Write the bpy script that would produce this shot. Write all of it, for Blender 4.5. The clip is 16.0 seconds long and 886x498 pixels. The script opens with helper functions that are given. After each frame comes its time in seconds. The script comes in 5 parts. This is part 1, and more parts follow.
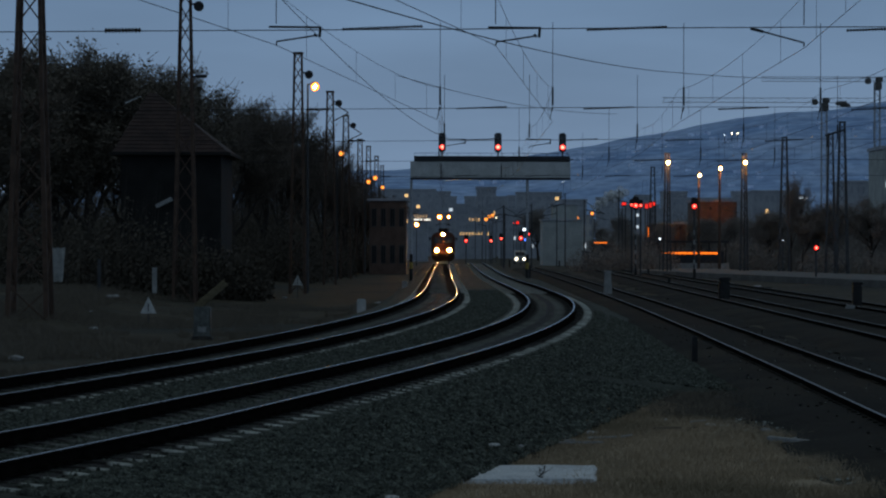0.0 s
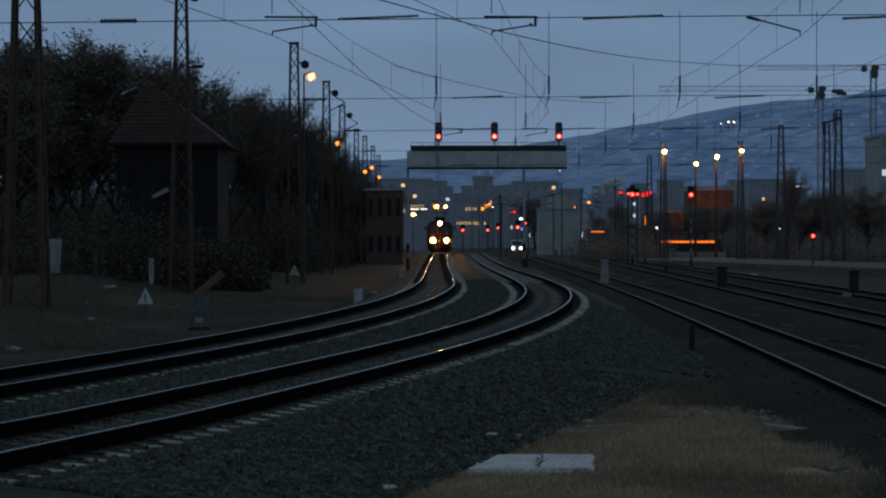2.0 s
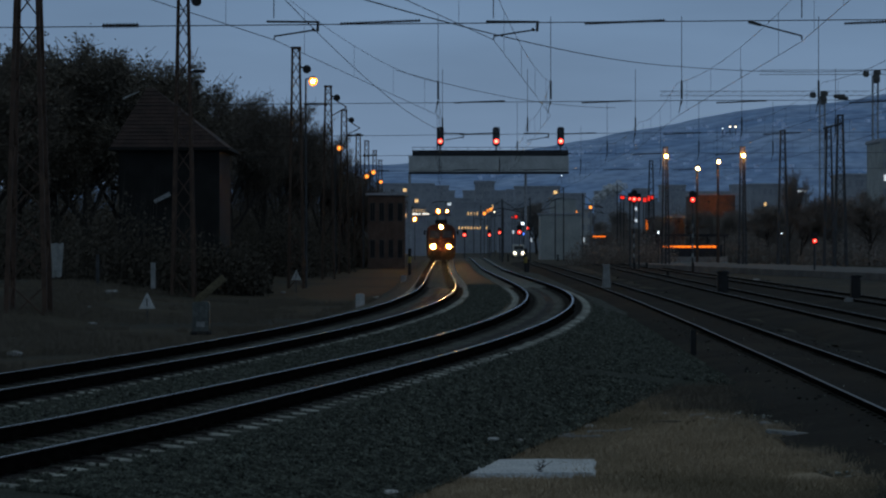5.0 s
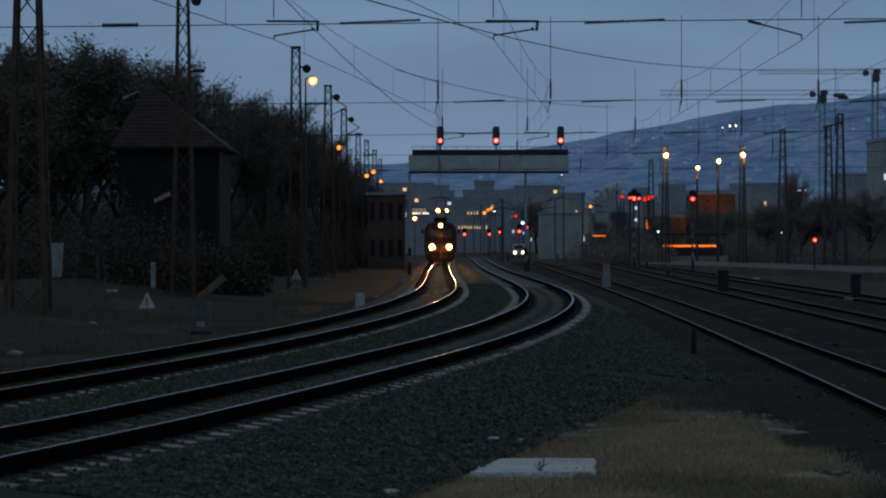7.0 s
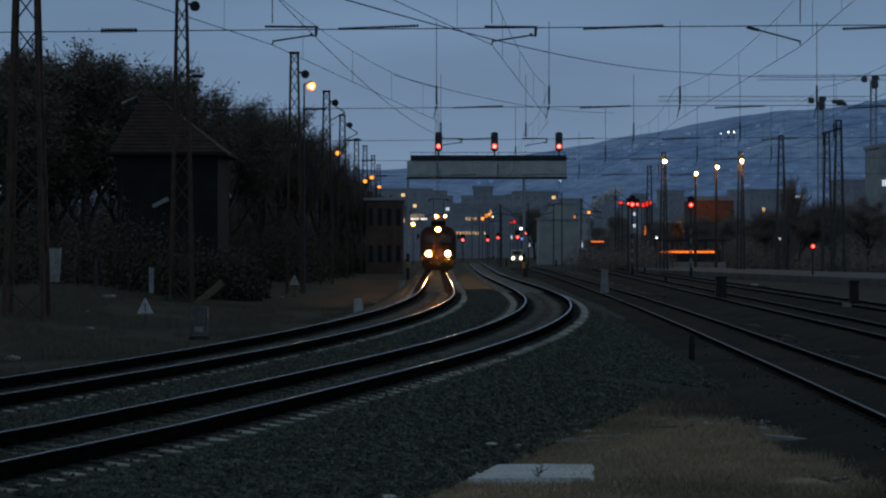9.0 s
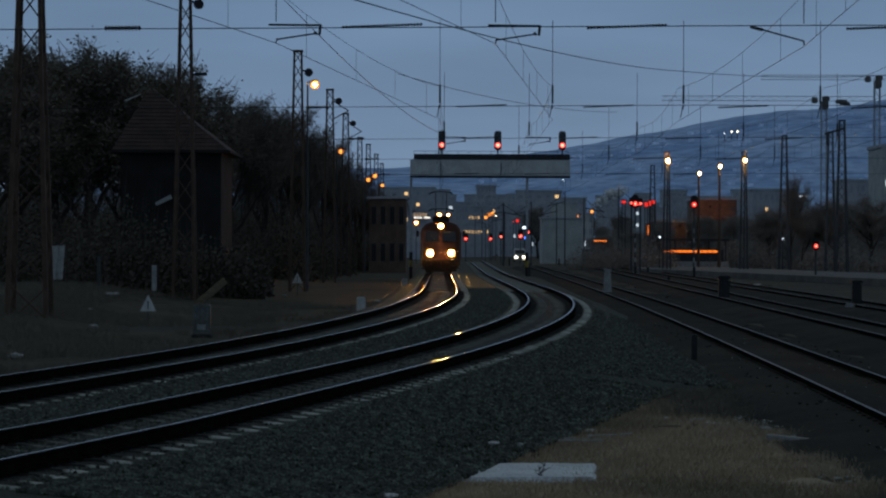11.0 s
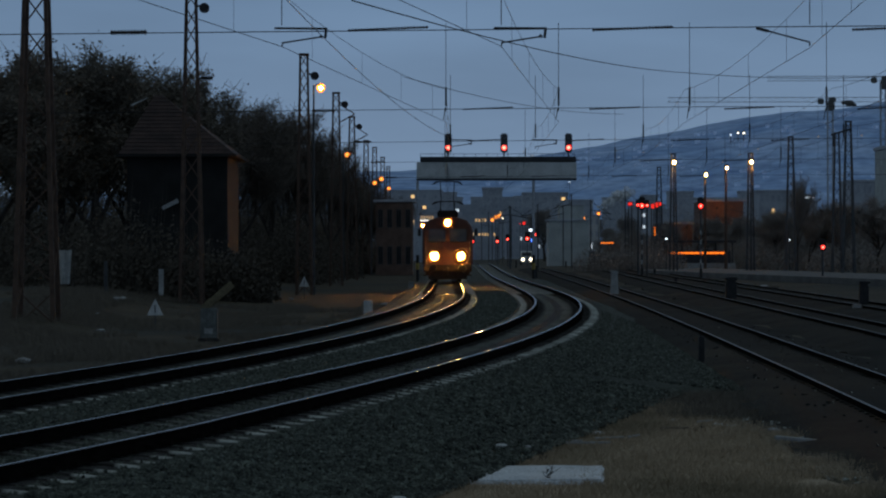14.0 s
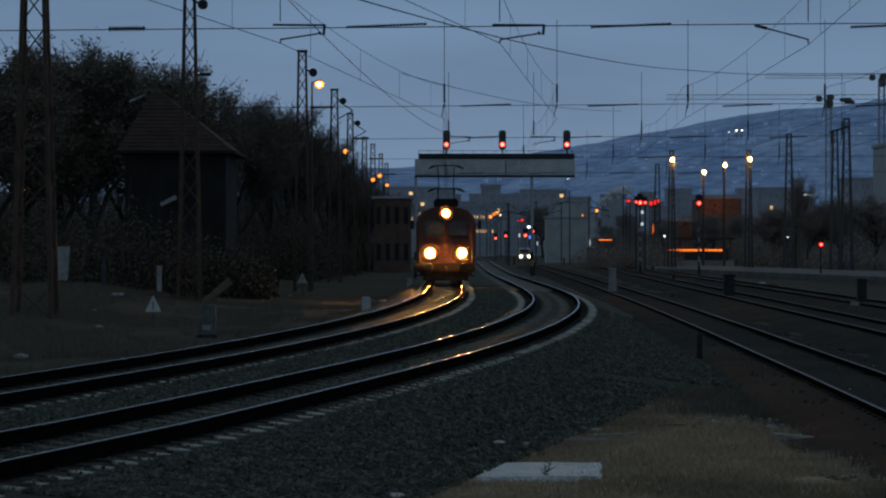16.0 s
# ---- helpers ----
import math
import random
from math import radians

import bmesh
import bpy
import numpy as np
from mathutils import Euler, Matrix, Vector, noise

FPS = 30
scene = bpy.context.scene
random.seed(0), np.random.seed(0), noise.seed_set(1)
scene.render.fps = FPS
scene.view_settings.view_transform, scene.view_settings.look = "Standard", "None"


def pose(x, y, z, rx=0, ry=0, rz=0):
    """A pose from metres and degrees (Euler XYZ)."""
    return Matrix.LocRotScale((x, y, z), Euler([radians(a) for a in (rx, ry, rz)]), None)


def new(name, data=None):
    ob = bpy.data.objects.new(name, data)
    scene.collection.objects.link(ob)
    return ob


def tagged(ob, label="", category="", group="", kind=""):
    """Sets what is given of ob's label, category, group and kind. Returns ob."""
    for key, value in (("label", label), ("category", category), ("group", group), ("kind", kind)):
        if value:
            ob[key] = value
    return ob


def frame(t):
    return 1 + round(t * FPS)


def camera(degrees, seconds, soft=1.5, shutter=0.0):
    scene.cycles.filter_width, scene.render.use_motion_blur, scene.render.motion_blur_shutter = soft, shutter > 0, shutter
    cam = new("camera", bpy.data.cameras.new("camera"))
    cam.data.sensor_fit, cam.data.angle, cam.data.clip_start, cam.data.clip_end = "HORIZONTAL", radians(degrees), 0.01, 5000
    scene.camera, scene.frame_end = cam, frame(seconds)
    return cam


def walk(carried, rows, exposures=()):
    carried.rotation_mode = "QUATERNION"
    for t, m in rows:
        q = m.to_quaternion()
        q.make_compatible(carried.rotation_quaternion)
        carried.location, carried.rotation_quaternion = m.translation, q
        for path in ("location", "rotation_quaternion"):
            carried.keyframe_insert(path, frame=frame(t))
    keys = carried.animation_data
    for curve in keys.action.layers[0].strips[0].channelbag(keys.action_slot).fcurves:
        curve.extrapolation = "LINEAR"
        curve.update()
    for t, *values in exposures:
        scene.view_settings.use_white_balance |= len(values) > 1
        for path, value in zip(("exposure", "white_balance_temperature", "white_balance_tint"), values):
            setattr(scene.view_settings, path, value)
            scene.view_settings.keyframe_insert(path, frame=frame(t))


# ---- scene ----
EYE = 2.17          # camera height above the ballast
RAIL = 0.20         # rail head above the ballast

# ---- camera: one spot, long lens, small shake ----
cam = camera(19.29, 16.0, soft=2.15)
SHAKE = [  # seconds, turn, tilt, roll in degrees
    (0, -0.1008, -0.0197, 0.134), (0.5, -0.1501, -0.0673, 0.122), (1, -0.2098, -0.2262, 0.255),
    (1.5, -0.1943, -0.2902, 0.368), (2, -0.1712, -0.2495, -0.082), (2.5, -0.1887, -0.1865, 0.016),
    (3, -0.1645, -0.1790, 0.196), (3.5, -0.1013, -0.1727, 0.055), (4, -0.0959, -0.1676, -0.006),
    (6.5, -0.1519, -0.1175, -0.090), (7, -0.1343, -0.1586, -0.089), (7.5, -0.1340, -0.1720, 0.042),
    (8, -0.1580, -0.1131, -0.130), (8.5, -0.1329, -0.0524, -0.016), (9, -0.1722, -0.0347, -0.006),
    (11.5, -0.0970, -0.0663, 0.198), (12, -0.0901, -0.0172, 0.147), (12.5, -0.0464, -0.0180, -0.194),
    (13, 0.0386, 0.0015, -0.100), (13.5, 0.0487, -0.0124, -0.055), (14, 0.0408, -0.0021, -0.083),
    (14.5, -0.0124, 0.0010, 0.129), (15, -0.0371, 0.0155, 0.067), (15.5, -0.0009, -0.0350, 0.004),
    (16, 0.0000, -0.0727, 0.000)]


def view(turn, tilt, roll):
    return pose(0, 0, EYE, 0, 0, turn) @ pose(0, 0, 0, 90 + tilt) @ pose(0, 0, 0, 0, 0, roll)


walk(cam, [(t, view(a, b, c)) for t, a, b, c in SHAKE])

# ---- dusk sky: even, blue, a little paler towards the horizon ----
world = bpy.data.worlds.new("dusk")
scene.world = world
world.use_nodes = True
wn, wl = world.node_tree.nodes, world.node_tree.links
wn.clear()
w_out, w_bg = wn.new("ShaderNodeOutputWorld"), wn.new("ShaderNodeBackground")
w_co, w_sep, w_ramp = wn.new("ShaderNodeTexCoord"), wn.new("ShaderNodeSeparateXYZ"), wn.new("ShaderNodeValToRGB")
w_noise, w_mix, w_map = wn.new("ShaderNodeTexNoise"), wn.new("ShaderNodeMix"), wn.new("ShaderNodeMapping")
w_map.inputs["Scale"].default_value = (1, 1, 5)
w_noise.inputs["Scale"].default_value = 6.5
w_noise.inputs["Detail"].default_value = 4
w_mix.data_type, w_mix.blend_type = "RGBA", "MULTIPLY"
w_mix.inputs[0].default_value = 0.36
w_ramp.color_ramp.elements[0].position, w_ramp.color_ramp.elements[0].color = 0.0, (0.186, 0.268, 0.393, 1)
w_ramp.color_ramp.elements[1].position, w_ramp.color_ramp.elements[1].color = 0.55, (0.130, 0.165, 0.188, 1)
e = w_ramp.color_ramp.elements.new(0.10)
e.color = (0.149, 0.238, 0.370, 1)
wl.new(w_co.outputs["Generated"], w_sep.inputs[0])
wl.new(w_sep.outputs["Z"], w_ramp.inputs[0])
wl.new(w_co.outputs["Generated"], w_map.inputs[0])
wl.new(w_map.outputs[0], w_noise.inputs["Vector"])
wl.new(w_ramp.outputs[0], w_mix.inputs[6])
wl.new(w_noise.outputs["Fac"], w_mix.inputs[7])
wl.new(w_mix.outputs[2], w_bg.inputs[0])
wl.new(w_bg.outputs[0], w_out.inputs[0])
w_bg.inputs[1].default_value = 1.17
scene.view_settings.exposure = 0.0


# ---- materials ----
def surface(name, c1, c2, scale=4.0, rough=0.85, metal=0.0, bump=0.3, fine=60.0, depth=0.01, c3=None, vary=0.0):
    """Two tones mixed by a coarse noise, grain by a fine one, relief from both; vary: tone from piece to piece."""
    m = bpy.data.materials.new(name)
    m.use_nodes = True
    n, l = m.node_tree.nodes, m.node_tree.links
    p = n["Principled BSDF"]
    co = n.new("ShaderNodeTexCoord")
    a, b = n.new("ShaderNodeTexNoise"), n.new("ShaderNodeTexNoise")
    a.inputs["Scale"].default_value, a.inputs["Detail"].default_value = scale, 5
    b.inputs["Scale"].default_value, b.inputs["Detail"].default_value = fine, 3
    l.new(co.outputs["Object"], a.inputs["Vector"])
    l.new(co.outputs["Object"], b.inputs["Vector"])
    r = n.new("ShaderNodeValToRGB")
    r.color_ramp.elements[0].position, r.color_ramp.elements[0].color = 0.36, (*c1, 1)
    r.color_ramp.elements[1].position, r.color_ramp.elements[1].color = 0.64, (*c2, 1)
    l.new(a.outputs["Fac"], r.inputs[0])
    g = n.new("ShaderNodeMix")
    g.data_type, g.blend_type = "RGBA", "MULTIPLY"
    g.inputs[0].default_value = 0.65
    gr = n.new("ShaderNodeValToRGB")
    gr.color_ramp.elements[0].position, gr.color_ramp.elements[0].color = 0.3, (0.35, 0.35, 0.35, 1)
    gr.color_ramp.elements[1].position, gr.color_ramp.elements[1].color = 0.7, (1.3, 1.3, 1.3, 1)
    l.new(b.outputs["Fac"], gr.inputs[0])
    l.new(r.outputs[0], g.inputs[6])
    l.new(gr.outputs[0], g.inputs[7])
    last = g.outputs[2]
    if c3:
        k, kr, km = n.new("ShaderNodeTexNoise"), n.new("ShaderNodeValToRGB"), n.new("ShaderNodeMix")
        k.inputs["Scale"].default_value, k.inputs["Detail"].default_value = scale * 0.23, 6
        kr.color_ramp.elements[0].position, kr.color_ramp.elements[1].position = 0.48, 0.62
        km.data_type = "RGBA"
        l.new(co.outputs["Object"], k.inputs["Vector"])
        l.new(k.outputs["Fac"], kr.inputs[0])
        l.new(kr.outputs[0], km.inputs[0])
        l.new(last, km.inputs[6])
        km.inputs[7].default_value = (*c3, 1)
        last = km.outputs[2]
    if vary:
        oi, hs, mr = n.new("ShaderNodeObjectInfo"), n.new("ShaderNodeHueSaturation"), n.new("ShaderNodeMapRange")
        mr.inputs["To Min"].default_value, mr.inputs["To Max"].default_value = 1 - vary, 1 + vary
        l.new(oi.outputs["Random"], mr.inputs[0])
        l.new(mr.outputs[0], hs.inputs["Value"])
        l.new(last, hs.inputs["Color"])
        last = hs.outputs[0]
    l.new(last, p.inputs["Base Color"])
    p.inputs["Roughness"].default_value, p.inputs["Metallic"].default_value = rough, metal
    p.inputs["Specular IOR Level"].default_value = 0.3
    if bump:
        bp = n.new("ShaderNodeBump")
        bp.inputs["Strength"].default_value, bp.inputs["Distance"].default_value = bump, depth
        l.new(b.outputs["Fac"], bp.inputs["Height"])
        l.new(bp.outputs[0], p.inputs["Normal"])
    return m


def glow(name, colour, strength):
    m = bpy.data.materials.new(name)
    m.use_nodes = True
    p = m.node_tree.nodes["Principled BSDF"]
    p.inputs["Base Color"].default_value = (*[min(1, c * 0.6) for c in colour], 1)
    p.inputs["Emission Color"].default_value = (*colour, 1)
    p.inputs["Emission Strength"].default_value = strength
    p.inputs["Roughness"].default_value = 0.2
    return m


def glass(name, tint=(0.02, 0.025, 0.03)):
    m = bpy.data.materials.new(name)
    m.use_nodes = True
    p = m.node_tree.nodes["Principled BSDF"]
    p.inputs["Base Color"].default_value = (*tint, 1)
    p.inputs["Roughness"].default_value = 0.06
    return m


M = dict(
    ballast=surface("dirty ballast", (0.039, 0.047, 0.039), (0.069, 0.081, 0.067), 1.3, 0.9, bump=1.0, fine=22, depth=0.05),
    stone=surface("ballast stone", (0.030, 0.036, 0.030), (0.125, 0.142, 0.118), 7.0, 0.85, bump=0.4, fine=30),
    soil=surface("bare soil and dry grass", (0.040, 0.033, 0.018), (0.064, 0.052, 0.029), 0.35, 0.95, bump=0.8, fine=5, depth=0.08, c3=(0.024, 0.025, 0.018)),
    straw=surface("dry grass", (0.37, 0.295, 0.205), (0.47, 0.38, 0.27), 0.9, 0.95, bump=0.5, fine=25, depth=0.04, c3=(0.23, 0.19, 0.13)),
    rail_side=surface("rusty rail steel", (0.008, 0.007, 0.0065), (0.013, 0.0115, 0.0105), 3, 0.95, 0.0, 0.3, 50, 0.003),
    rail_top=surface("polished rail head", (0.13, 0.128, 0.125), (0.20, 0.198, 0.195), 3, 0.20, 1.0, 0.04, 30, 0.001),
    rail_dull=surface("dull rail head", (0.06, 0.056, 0.052), (0.10, 0.094, 0.088), 3, 0.38, 1.0, 0.06, 30, 0.001),
    oily=surface("oily trackbed stone", (0.012, 0.012, 0.012), (0.024, 0.023, 0.022), 1.3, 0.8, bump=1.0, fine=22, depth=0.04),
    # amber emission that paints the halo round a lamp
    reflector=glow("amber halo of a lamp", (1.0, 0.30, 0.04), 1.3),
    sleeper=surface("weathered concrete", (0.28, 0.295, 0.27), (0.43, 0.45, 0.415), 3, 0.85, bump=0.3, fine=40, depth=0.004, vary=0.3),
    sleeper_old=surface("tarred wooden sleeper", (0.014, 0.013, 0.010), (0.026, 0.024, 0.019), 4, 0.9, bump=0.4, fine=40, vary=0.25),
    concrete=surface("concrete", (0.26, 0.27, 0.27), (0.38, 0.39, 0.39), 2.5, 0.85, bump=0.3, fine=35, depth=0.005),
    slab=surface("pale concrete slab", (0.58, 0.62, 0.66), (0.74, 0.77, 0.80), 2.2, 0.8, bump=0.3, fine=30, depth=0.006),
    white=surface("chalky white paint", (0.42, 0.44, 0.44), (0.58, 0.59, 0.58), 4, 0.7, bump=0.15, fine=30, depth=0.003),
    rust=surface("rust-brown painted steel", (0.060, 0.038, 0.028), (0.105, 0.066, 0.048), 2.5, 0.75, bump=0.3, fine=30, depth=0.003),
    steel=surface("dark galvanised steel", (0.05, 0.054, 0.06), (0.085, 0.09, 0.095), 2.5, 0.6, 0.3, 0.15, 30, 0.002),
    black=surface("black enamel", (0.010, 0.010, 0.011), (0.02, 0.02, 0.021), 4, 0.5, bump=0.1, fine=30, depth=0.002),
    wire=surface("tarnished copper wire", (0.028, 0.030, 0.033), (0.045, 0.047, 0.05), 2, 0.6, 0.2, 0, 30),
    warning=surface("faded yellow paint", (0.30, 0.22, 0.05), (0.42, 0.31, 0.08), 3, 0.7, bump=0.1, fine=20),
    insul=surface("dark brown porcelain", (0.022, 0.02, 0.02), (0.035, 0.03, 0.03), 8, 0.35, bump=0),
    panel=surface("grey corrugated sheet", (0.52, 0.545, 0.55), (0.64, 0.665, 0.67), 1.4, 0.55, 0.2, 0.2, 18, 0.004),
    panel_old=surface("weathered grey box steel", (0.09, 0.10, 0.096), (0.14, 0.152, 0.147), 3, 0.7, bump=0.2, fine=18),
    panel_dark=surface("dark coated sheet", (0.022, 0.026, 0.032), (0.038, 0.042, 0.05), 1.4, 0.5, 0.1, 0.1, 18, 0.003),
    bark=surface("dark bark", (0.030, 0.026, 0.023), (0.056, 0.048, 0.042), 6, 0.95, bump=0.4, fine=30),
    twig=surface("brown twigs", (0.105, 0.088, 0.074), (0.175, 0.15, 0.125), 5, 0.95, bump=0),
    # lighter twig colour with the distance haze painted in
    twig_hazed=surface("grey twigs paled for haze", (0.20, 0.18, 0.165), (0.32, 0.29, 0.265), 5, 0.95, bump=0),
    brush=surface("dark brushwood", (0.062, 0.054, 0.043), (0.105, 0.091, 0.072), 5, 0.92, bump=0),
    leaf=surface("withered leaves", (0.115, 0.10, 0.080), (0.185, 0.16, 0.128), 5, 0.9, bump=0),
    roof=surface("dark red roof tiles", (0.042, 0.030, 0.028), (0.072, 0.047, 0.042), 1.5, 0.85, bump=0.4, fine=14, depth=0.02),
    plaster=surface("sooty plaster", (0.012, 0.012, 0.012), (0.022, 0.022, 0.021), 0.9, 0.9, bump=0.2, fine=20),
    brick=surface("sooty brick", (0.11, 0.075, 0.062), (0.16, 0.11, 0.088), 1.2, 0.9, bump=0.4, fine=12, depth=0.01),
    facade=surface("pale grey render", (0.36, 0.39, 0.385), (0.46, 0.49, 0.48), 0.5, 0.9, bump=0.1, fine=8),
    # pale bluish tone paints haze onto the far walls, roofs and cranes
    facade_dark=surface("grey render tinted for haze", (0.36, 0.39, 0.44), (0.44, 0.47, 0.52), 0.5, 0.9, bump=0.1, fine=8),
    loco=surface("dark red locomotive paint", (0.080, 0.030, 0.019), (0.112, 0.042, 0.027), 1.5, 0.65, bump=0.05, fine=20, depth=0.002),
    loco_dark=surface("sooty undercarriage", (0.010, 0.0065, 0.005), (0.018, 0.012, 0.009), 3, 0.75, bump=0.2, fine=20),
    # base colour raised to carry the haze before the far houses
    far_wall=surface("far walls paled by painted haze", (0.56, 0.62, 0.68), (0.70, 0.74, 0.78), 0.02, 1.0, bump=0, fine=0.2),
    board=surface("brown weathered board", (0.11, 0.092, 0.055), (0.16, 0.135, 0.085), 4, 0.85, bump=0.2, fine=20),
    # bluish base colour holds part of the hill's haze
    hill=surface("wooded hillside, haze painted in", (0.17, 0.26, 0.37), (0.33, 0.42, 0.52), 0.011, 1.0, bump=0, fine=0.05),
    dirt=surface("oily siding dirt", (0.014, 0.0135, 0.010), (0.024, 0.023, 0.017), 0.8, 0.9, bump=0.9, fine=9, depth=0.05, c3=(0.031, 0.028, 0.020)),
    platform=surface("worn asphalt platform", (0.10, 0.10, 0.10), (0.155, 0.155, 0.15), 0.4, 0.9, bump=0.2, fine=6),
    glass=glass("window glass"),
    # panes coloured close to the walls, painting haze over their contrast
    pane_hazed=surface("far window paled for haze", (0.28, 0.31, 0.36), (0.35, 0.38, 0.43), 0.7, 0.4, bump=0, fine=3),
    lamp_sodium=glow("sodium lamp", (1.0, 0.40, 0.075), 300.0),
    # extra light added for the warehouse fronts
    lamp_added=glow("added amber wall light", (1.0, 0.30, 0.04), 230.0),
    lamp_amber=glow("amber lamp", (1.0, 0.40, 0.06), 2.6),
    lamp_white=glow("white lamp", (1.0, 0.86, 0.62), 5.0),
    lamp_cool=glow("cool lamp", (0.75, 0.88, 1.0), 2.5),
    lamp_sign=glow("white letter light", (1.0, 0.93, 0.85), 1.3),
    lamp_blue=glow("blue lamp", (0.08, 0.22, 1.0), 2.2),
    lamp_red=glow("red signal lamp", (1.0, 0.025, 0.018), 2.2),
    lamp_red_core=glow("red signal filament", (1.0, 0.30, 0.20), 3.0),
    lamp_red_dim=glow("dim red lamp", (1.0, 0.03, 0.02), 0.9),
    headlight=glow("headlight glass", (1.0, 0.42, 0.095), 620.0),
    # extra emitter added so the headlights' beam reaches the rails
    burner=glow("added headlight beam source", (1.0, 0.42, 0.085), 640000.0),
    # dim amber glow round the hot middle, painting the headlight's bloom
    headlight_bloom=glow("amber bloom on a headlight glass", (1.0, 0.40, 0.055), 2.3),
    # added ring round each headlight, toned to show an orange halo
    halo_ring=surface("brown halo ring round a headlight", (0.085, 0.036, 0.016), (0.11, 0.047, 0.021), 6, 0.8, bump=0.05, fine=30),
    strip=glow("amber light strip", (1.0, 0.20, 0.012), 1.3),
    pane_warm=glow("lit warm window", (1.0, 0.62, 0.25), 1.1),
    pane_cool=glow("lit pale window", (0.8, 0.9, 1.0), 0.7),
    smoke=surface("pale steam", (0.90, 0.93, 0.95), (0.95, 0.97, 0.98), 0.2, 1.0, bump=0, fine=1),
)


# ---- building blocks ----
def link(name, bm, material, smooth=False):
    me = bpy.data.meshes.new(name)
    bm.normal_update()
    bm.to_mesh(me)
    bm.free()
    for mt in (material if isinstance(material, (list, tuple)) else [material]):
        me.materials.append(mt)
    if smooth:
        for f in me.polygons:
            f.use_smooth = True
    return me


def part(name, bm, material, parent=None, label="", smooth=False):
    ob = new(name, link(name, bm, material, smooth))
    if parent is not None:
        ob.parent = parent
    if label:
        ob["label"] = label
    return ob


def thing(name, place, label, category, group="", kind="", rz=0):
    ob = new(name)
    ob.matrix_basis = pose(*place, 0, 0, rz)
    return tagged(ob, label, category, group, kind)


def box(bm, x0, x1, y0, y1, z0, z1, m=None, bevel=0.0):
    vs = [bm.verts.new((x, y, z)) for z in (z0, z1) for x, y in ((x0, y0), (x1, y0), (x1, y1), (x0, y1))]
    fs = [bm.faces.new([vs[i] for i in q]) for q in ((3, 2, 1, 0), (4, 5, 6, 7), (0, 1, 5, 4), (1, 2, 6, 5), (2, 3, 7, 6), (3, 0, 4, 7))]
    if bevel:
        es = {e for f in fs for e in f.edges}
        out = bmesh.ops.bevel(bm, geom=list(es), offset=bevel, segments=2, affect="EDGES")
        vs = list({v for v in vs if v.is_valid} | set(out["verts"]))
    if m is not None:
        bmesh.ops.transform(bm, matrix=m, verts=vs)
    return bm


def bar(bm, a, b, r0, r1=None, sides=6):
    """A tapered round bar from a to b, with ends."""
    a, b = Vector(a), Vector(b)
    r1 = r0 if r1 is None else r1
    d = (b - a).normalized()
    u = d.orthogonal().normalized()
    w = d.cross(u)
    ring = []
    for c, r in ((a, r0), (b, r1)):
        ring.append([bm.verts.new(c + (u * math.cos(k * math.tau / sides) + w * math.sin(k * math.tau / sides)) * r) for k in range(sides)])
    for k in range(sides):
        j = (k + 1) % sides
        bm.faces.new((ring[0][k], ring[0][j], ring[1][j], ring[1][k]))
    if sides > 3:
        bm.faces.new(ring[0][::-1])
        bm.faces.new(ring[1])
    return bm


def tube(bm, pts, r, sides=4):
    rings = []
    pts = [Vector(p) for p in pts]
    for i, p in enumerate(pts):
        d = (pts[min(i + 1, len(pts) - 1)] - pts[max(i - 1, 0)]).normalized()
        u = d.cross(Vector((0, 0, 1)))
        u = u.normalized() if u.length > 1e-4 else d.orthogonal().normalized()
        w = d.cross(u)
        rings.append([bm.verts.new(p + (u * math.cos(k * math.tau / sides) + w * math.sin(k * math.tau / sides)) * r) for k in range(sides)])
    for q, s in zip(rings, rings[1:]):
        for k in range(sides):
            j = (k + 1) % sides
            bm.faces.new((q[k], q[j], s[j], s[k]))
    return bm


def ball(bm, c, r, seg=12, squash=1.0):
    out = bmesh.ops.create_uvsphere(bm, u_segments=seg, v_segments=seg // 2 + 2, radius=r)
    bmesh.ops.transform(bm, matrix=Matrix.Translation(c) @ Matrix.Diagonal((1, 1, squash, 1)), verts=out["verts"])
    return bm


def sheet_from(rows_of_points, bm=None):
    bm = bm or bmesh.new()
    vs = [[bm.verts.new(p) for p in row] for row in rows_of_points]
    for a, b in zip(vs, vs[1:]):
        for k in range(len(a) - 1):
            bm.faces.new((a[k], a[k + 1], b[k + 1], b[k]))
    return bm


# ---- the lines of the tracks ----
KNOT = (0, 20, 40, 60, 80, 110, 160, 240, 600)
BEND = (0.00117, -0.00074, -0.00263, -0.00373, -0.00250, -0.00032, 0.00010, -0.00001, -0.00009)
STEP = 0.5
_s = np.arange(0, 600, STEP)
_k = np.interp(_s, KNOT, BEND)
_th = 0.20296 + np.concatenate([[0], np.cumsum((_k[1:] + _k[:-1]) / 2 * STEP)])
_tm = (_th[1:] + _th[:-1]) / 2
_x = -8.707 + np.concatenate([[0], np.cumsum(np.sin(_tm) * STEP)])
_y = 6 + np.concatenate([[0], np.cumsum(np.cos(_tm) * STEP)])
_gap = np.interp(_s, (0, 40, 80, 150, 600), (4.165, 4.054, 4.243, 4.182, 4.165))


def resample(x, y):
    s = np.concatenate([[0], np.cumsum(np.hypot(np.diff(x), np.diff(y)))])
    q = np.arange(0, s[-1], STEP)
    x, y = np.interp(q, s, x), np.interp(q, s, y)
    return dict(s=q, x=x, y=y, th=np.unwrap(np.arctan2(np.gradient(x), np.gradient(y))))


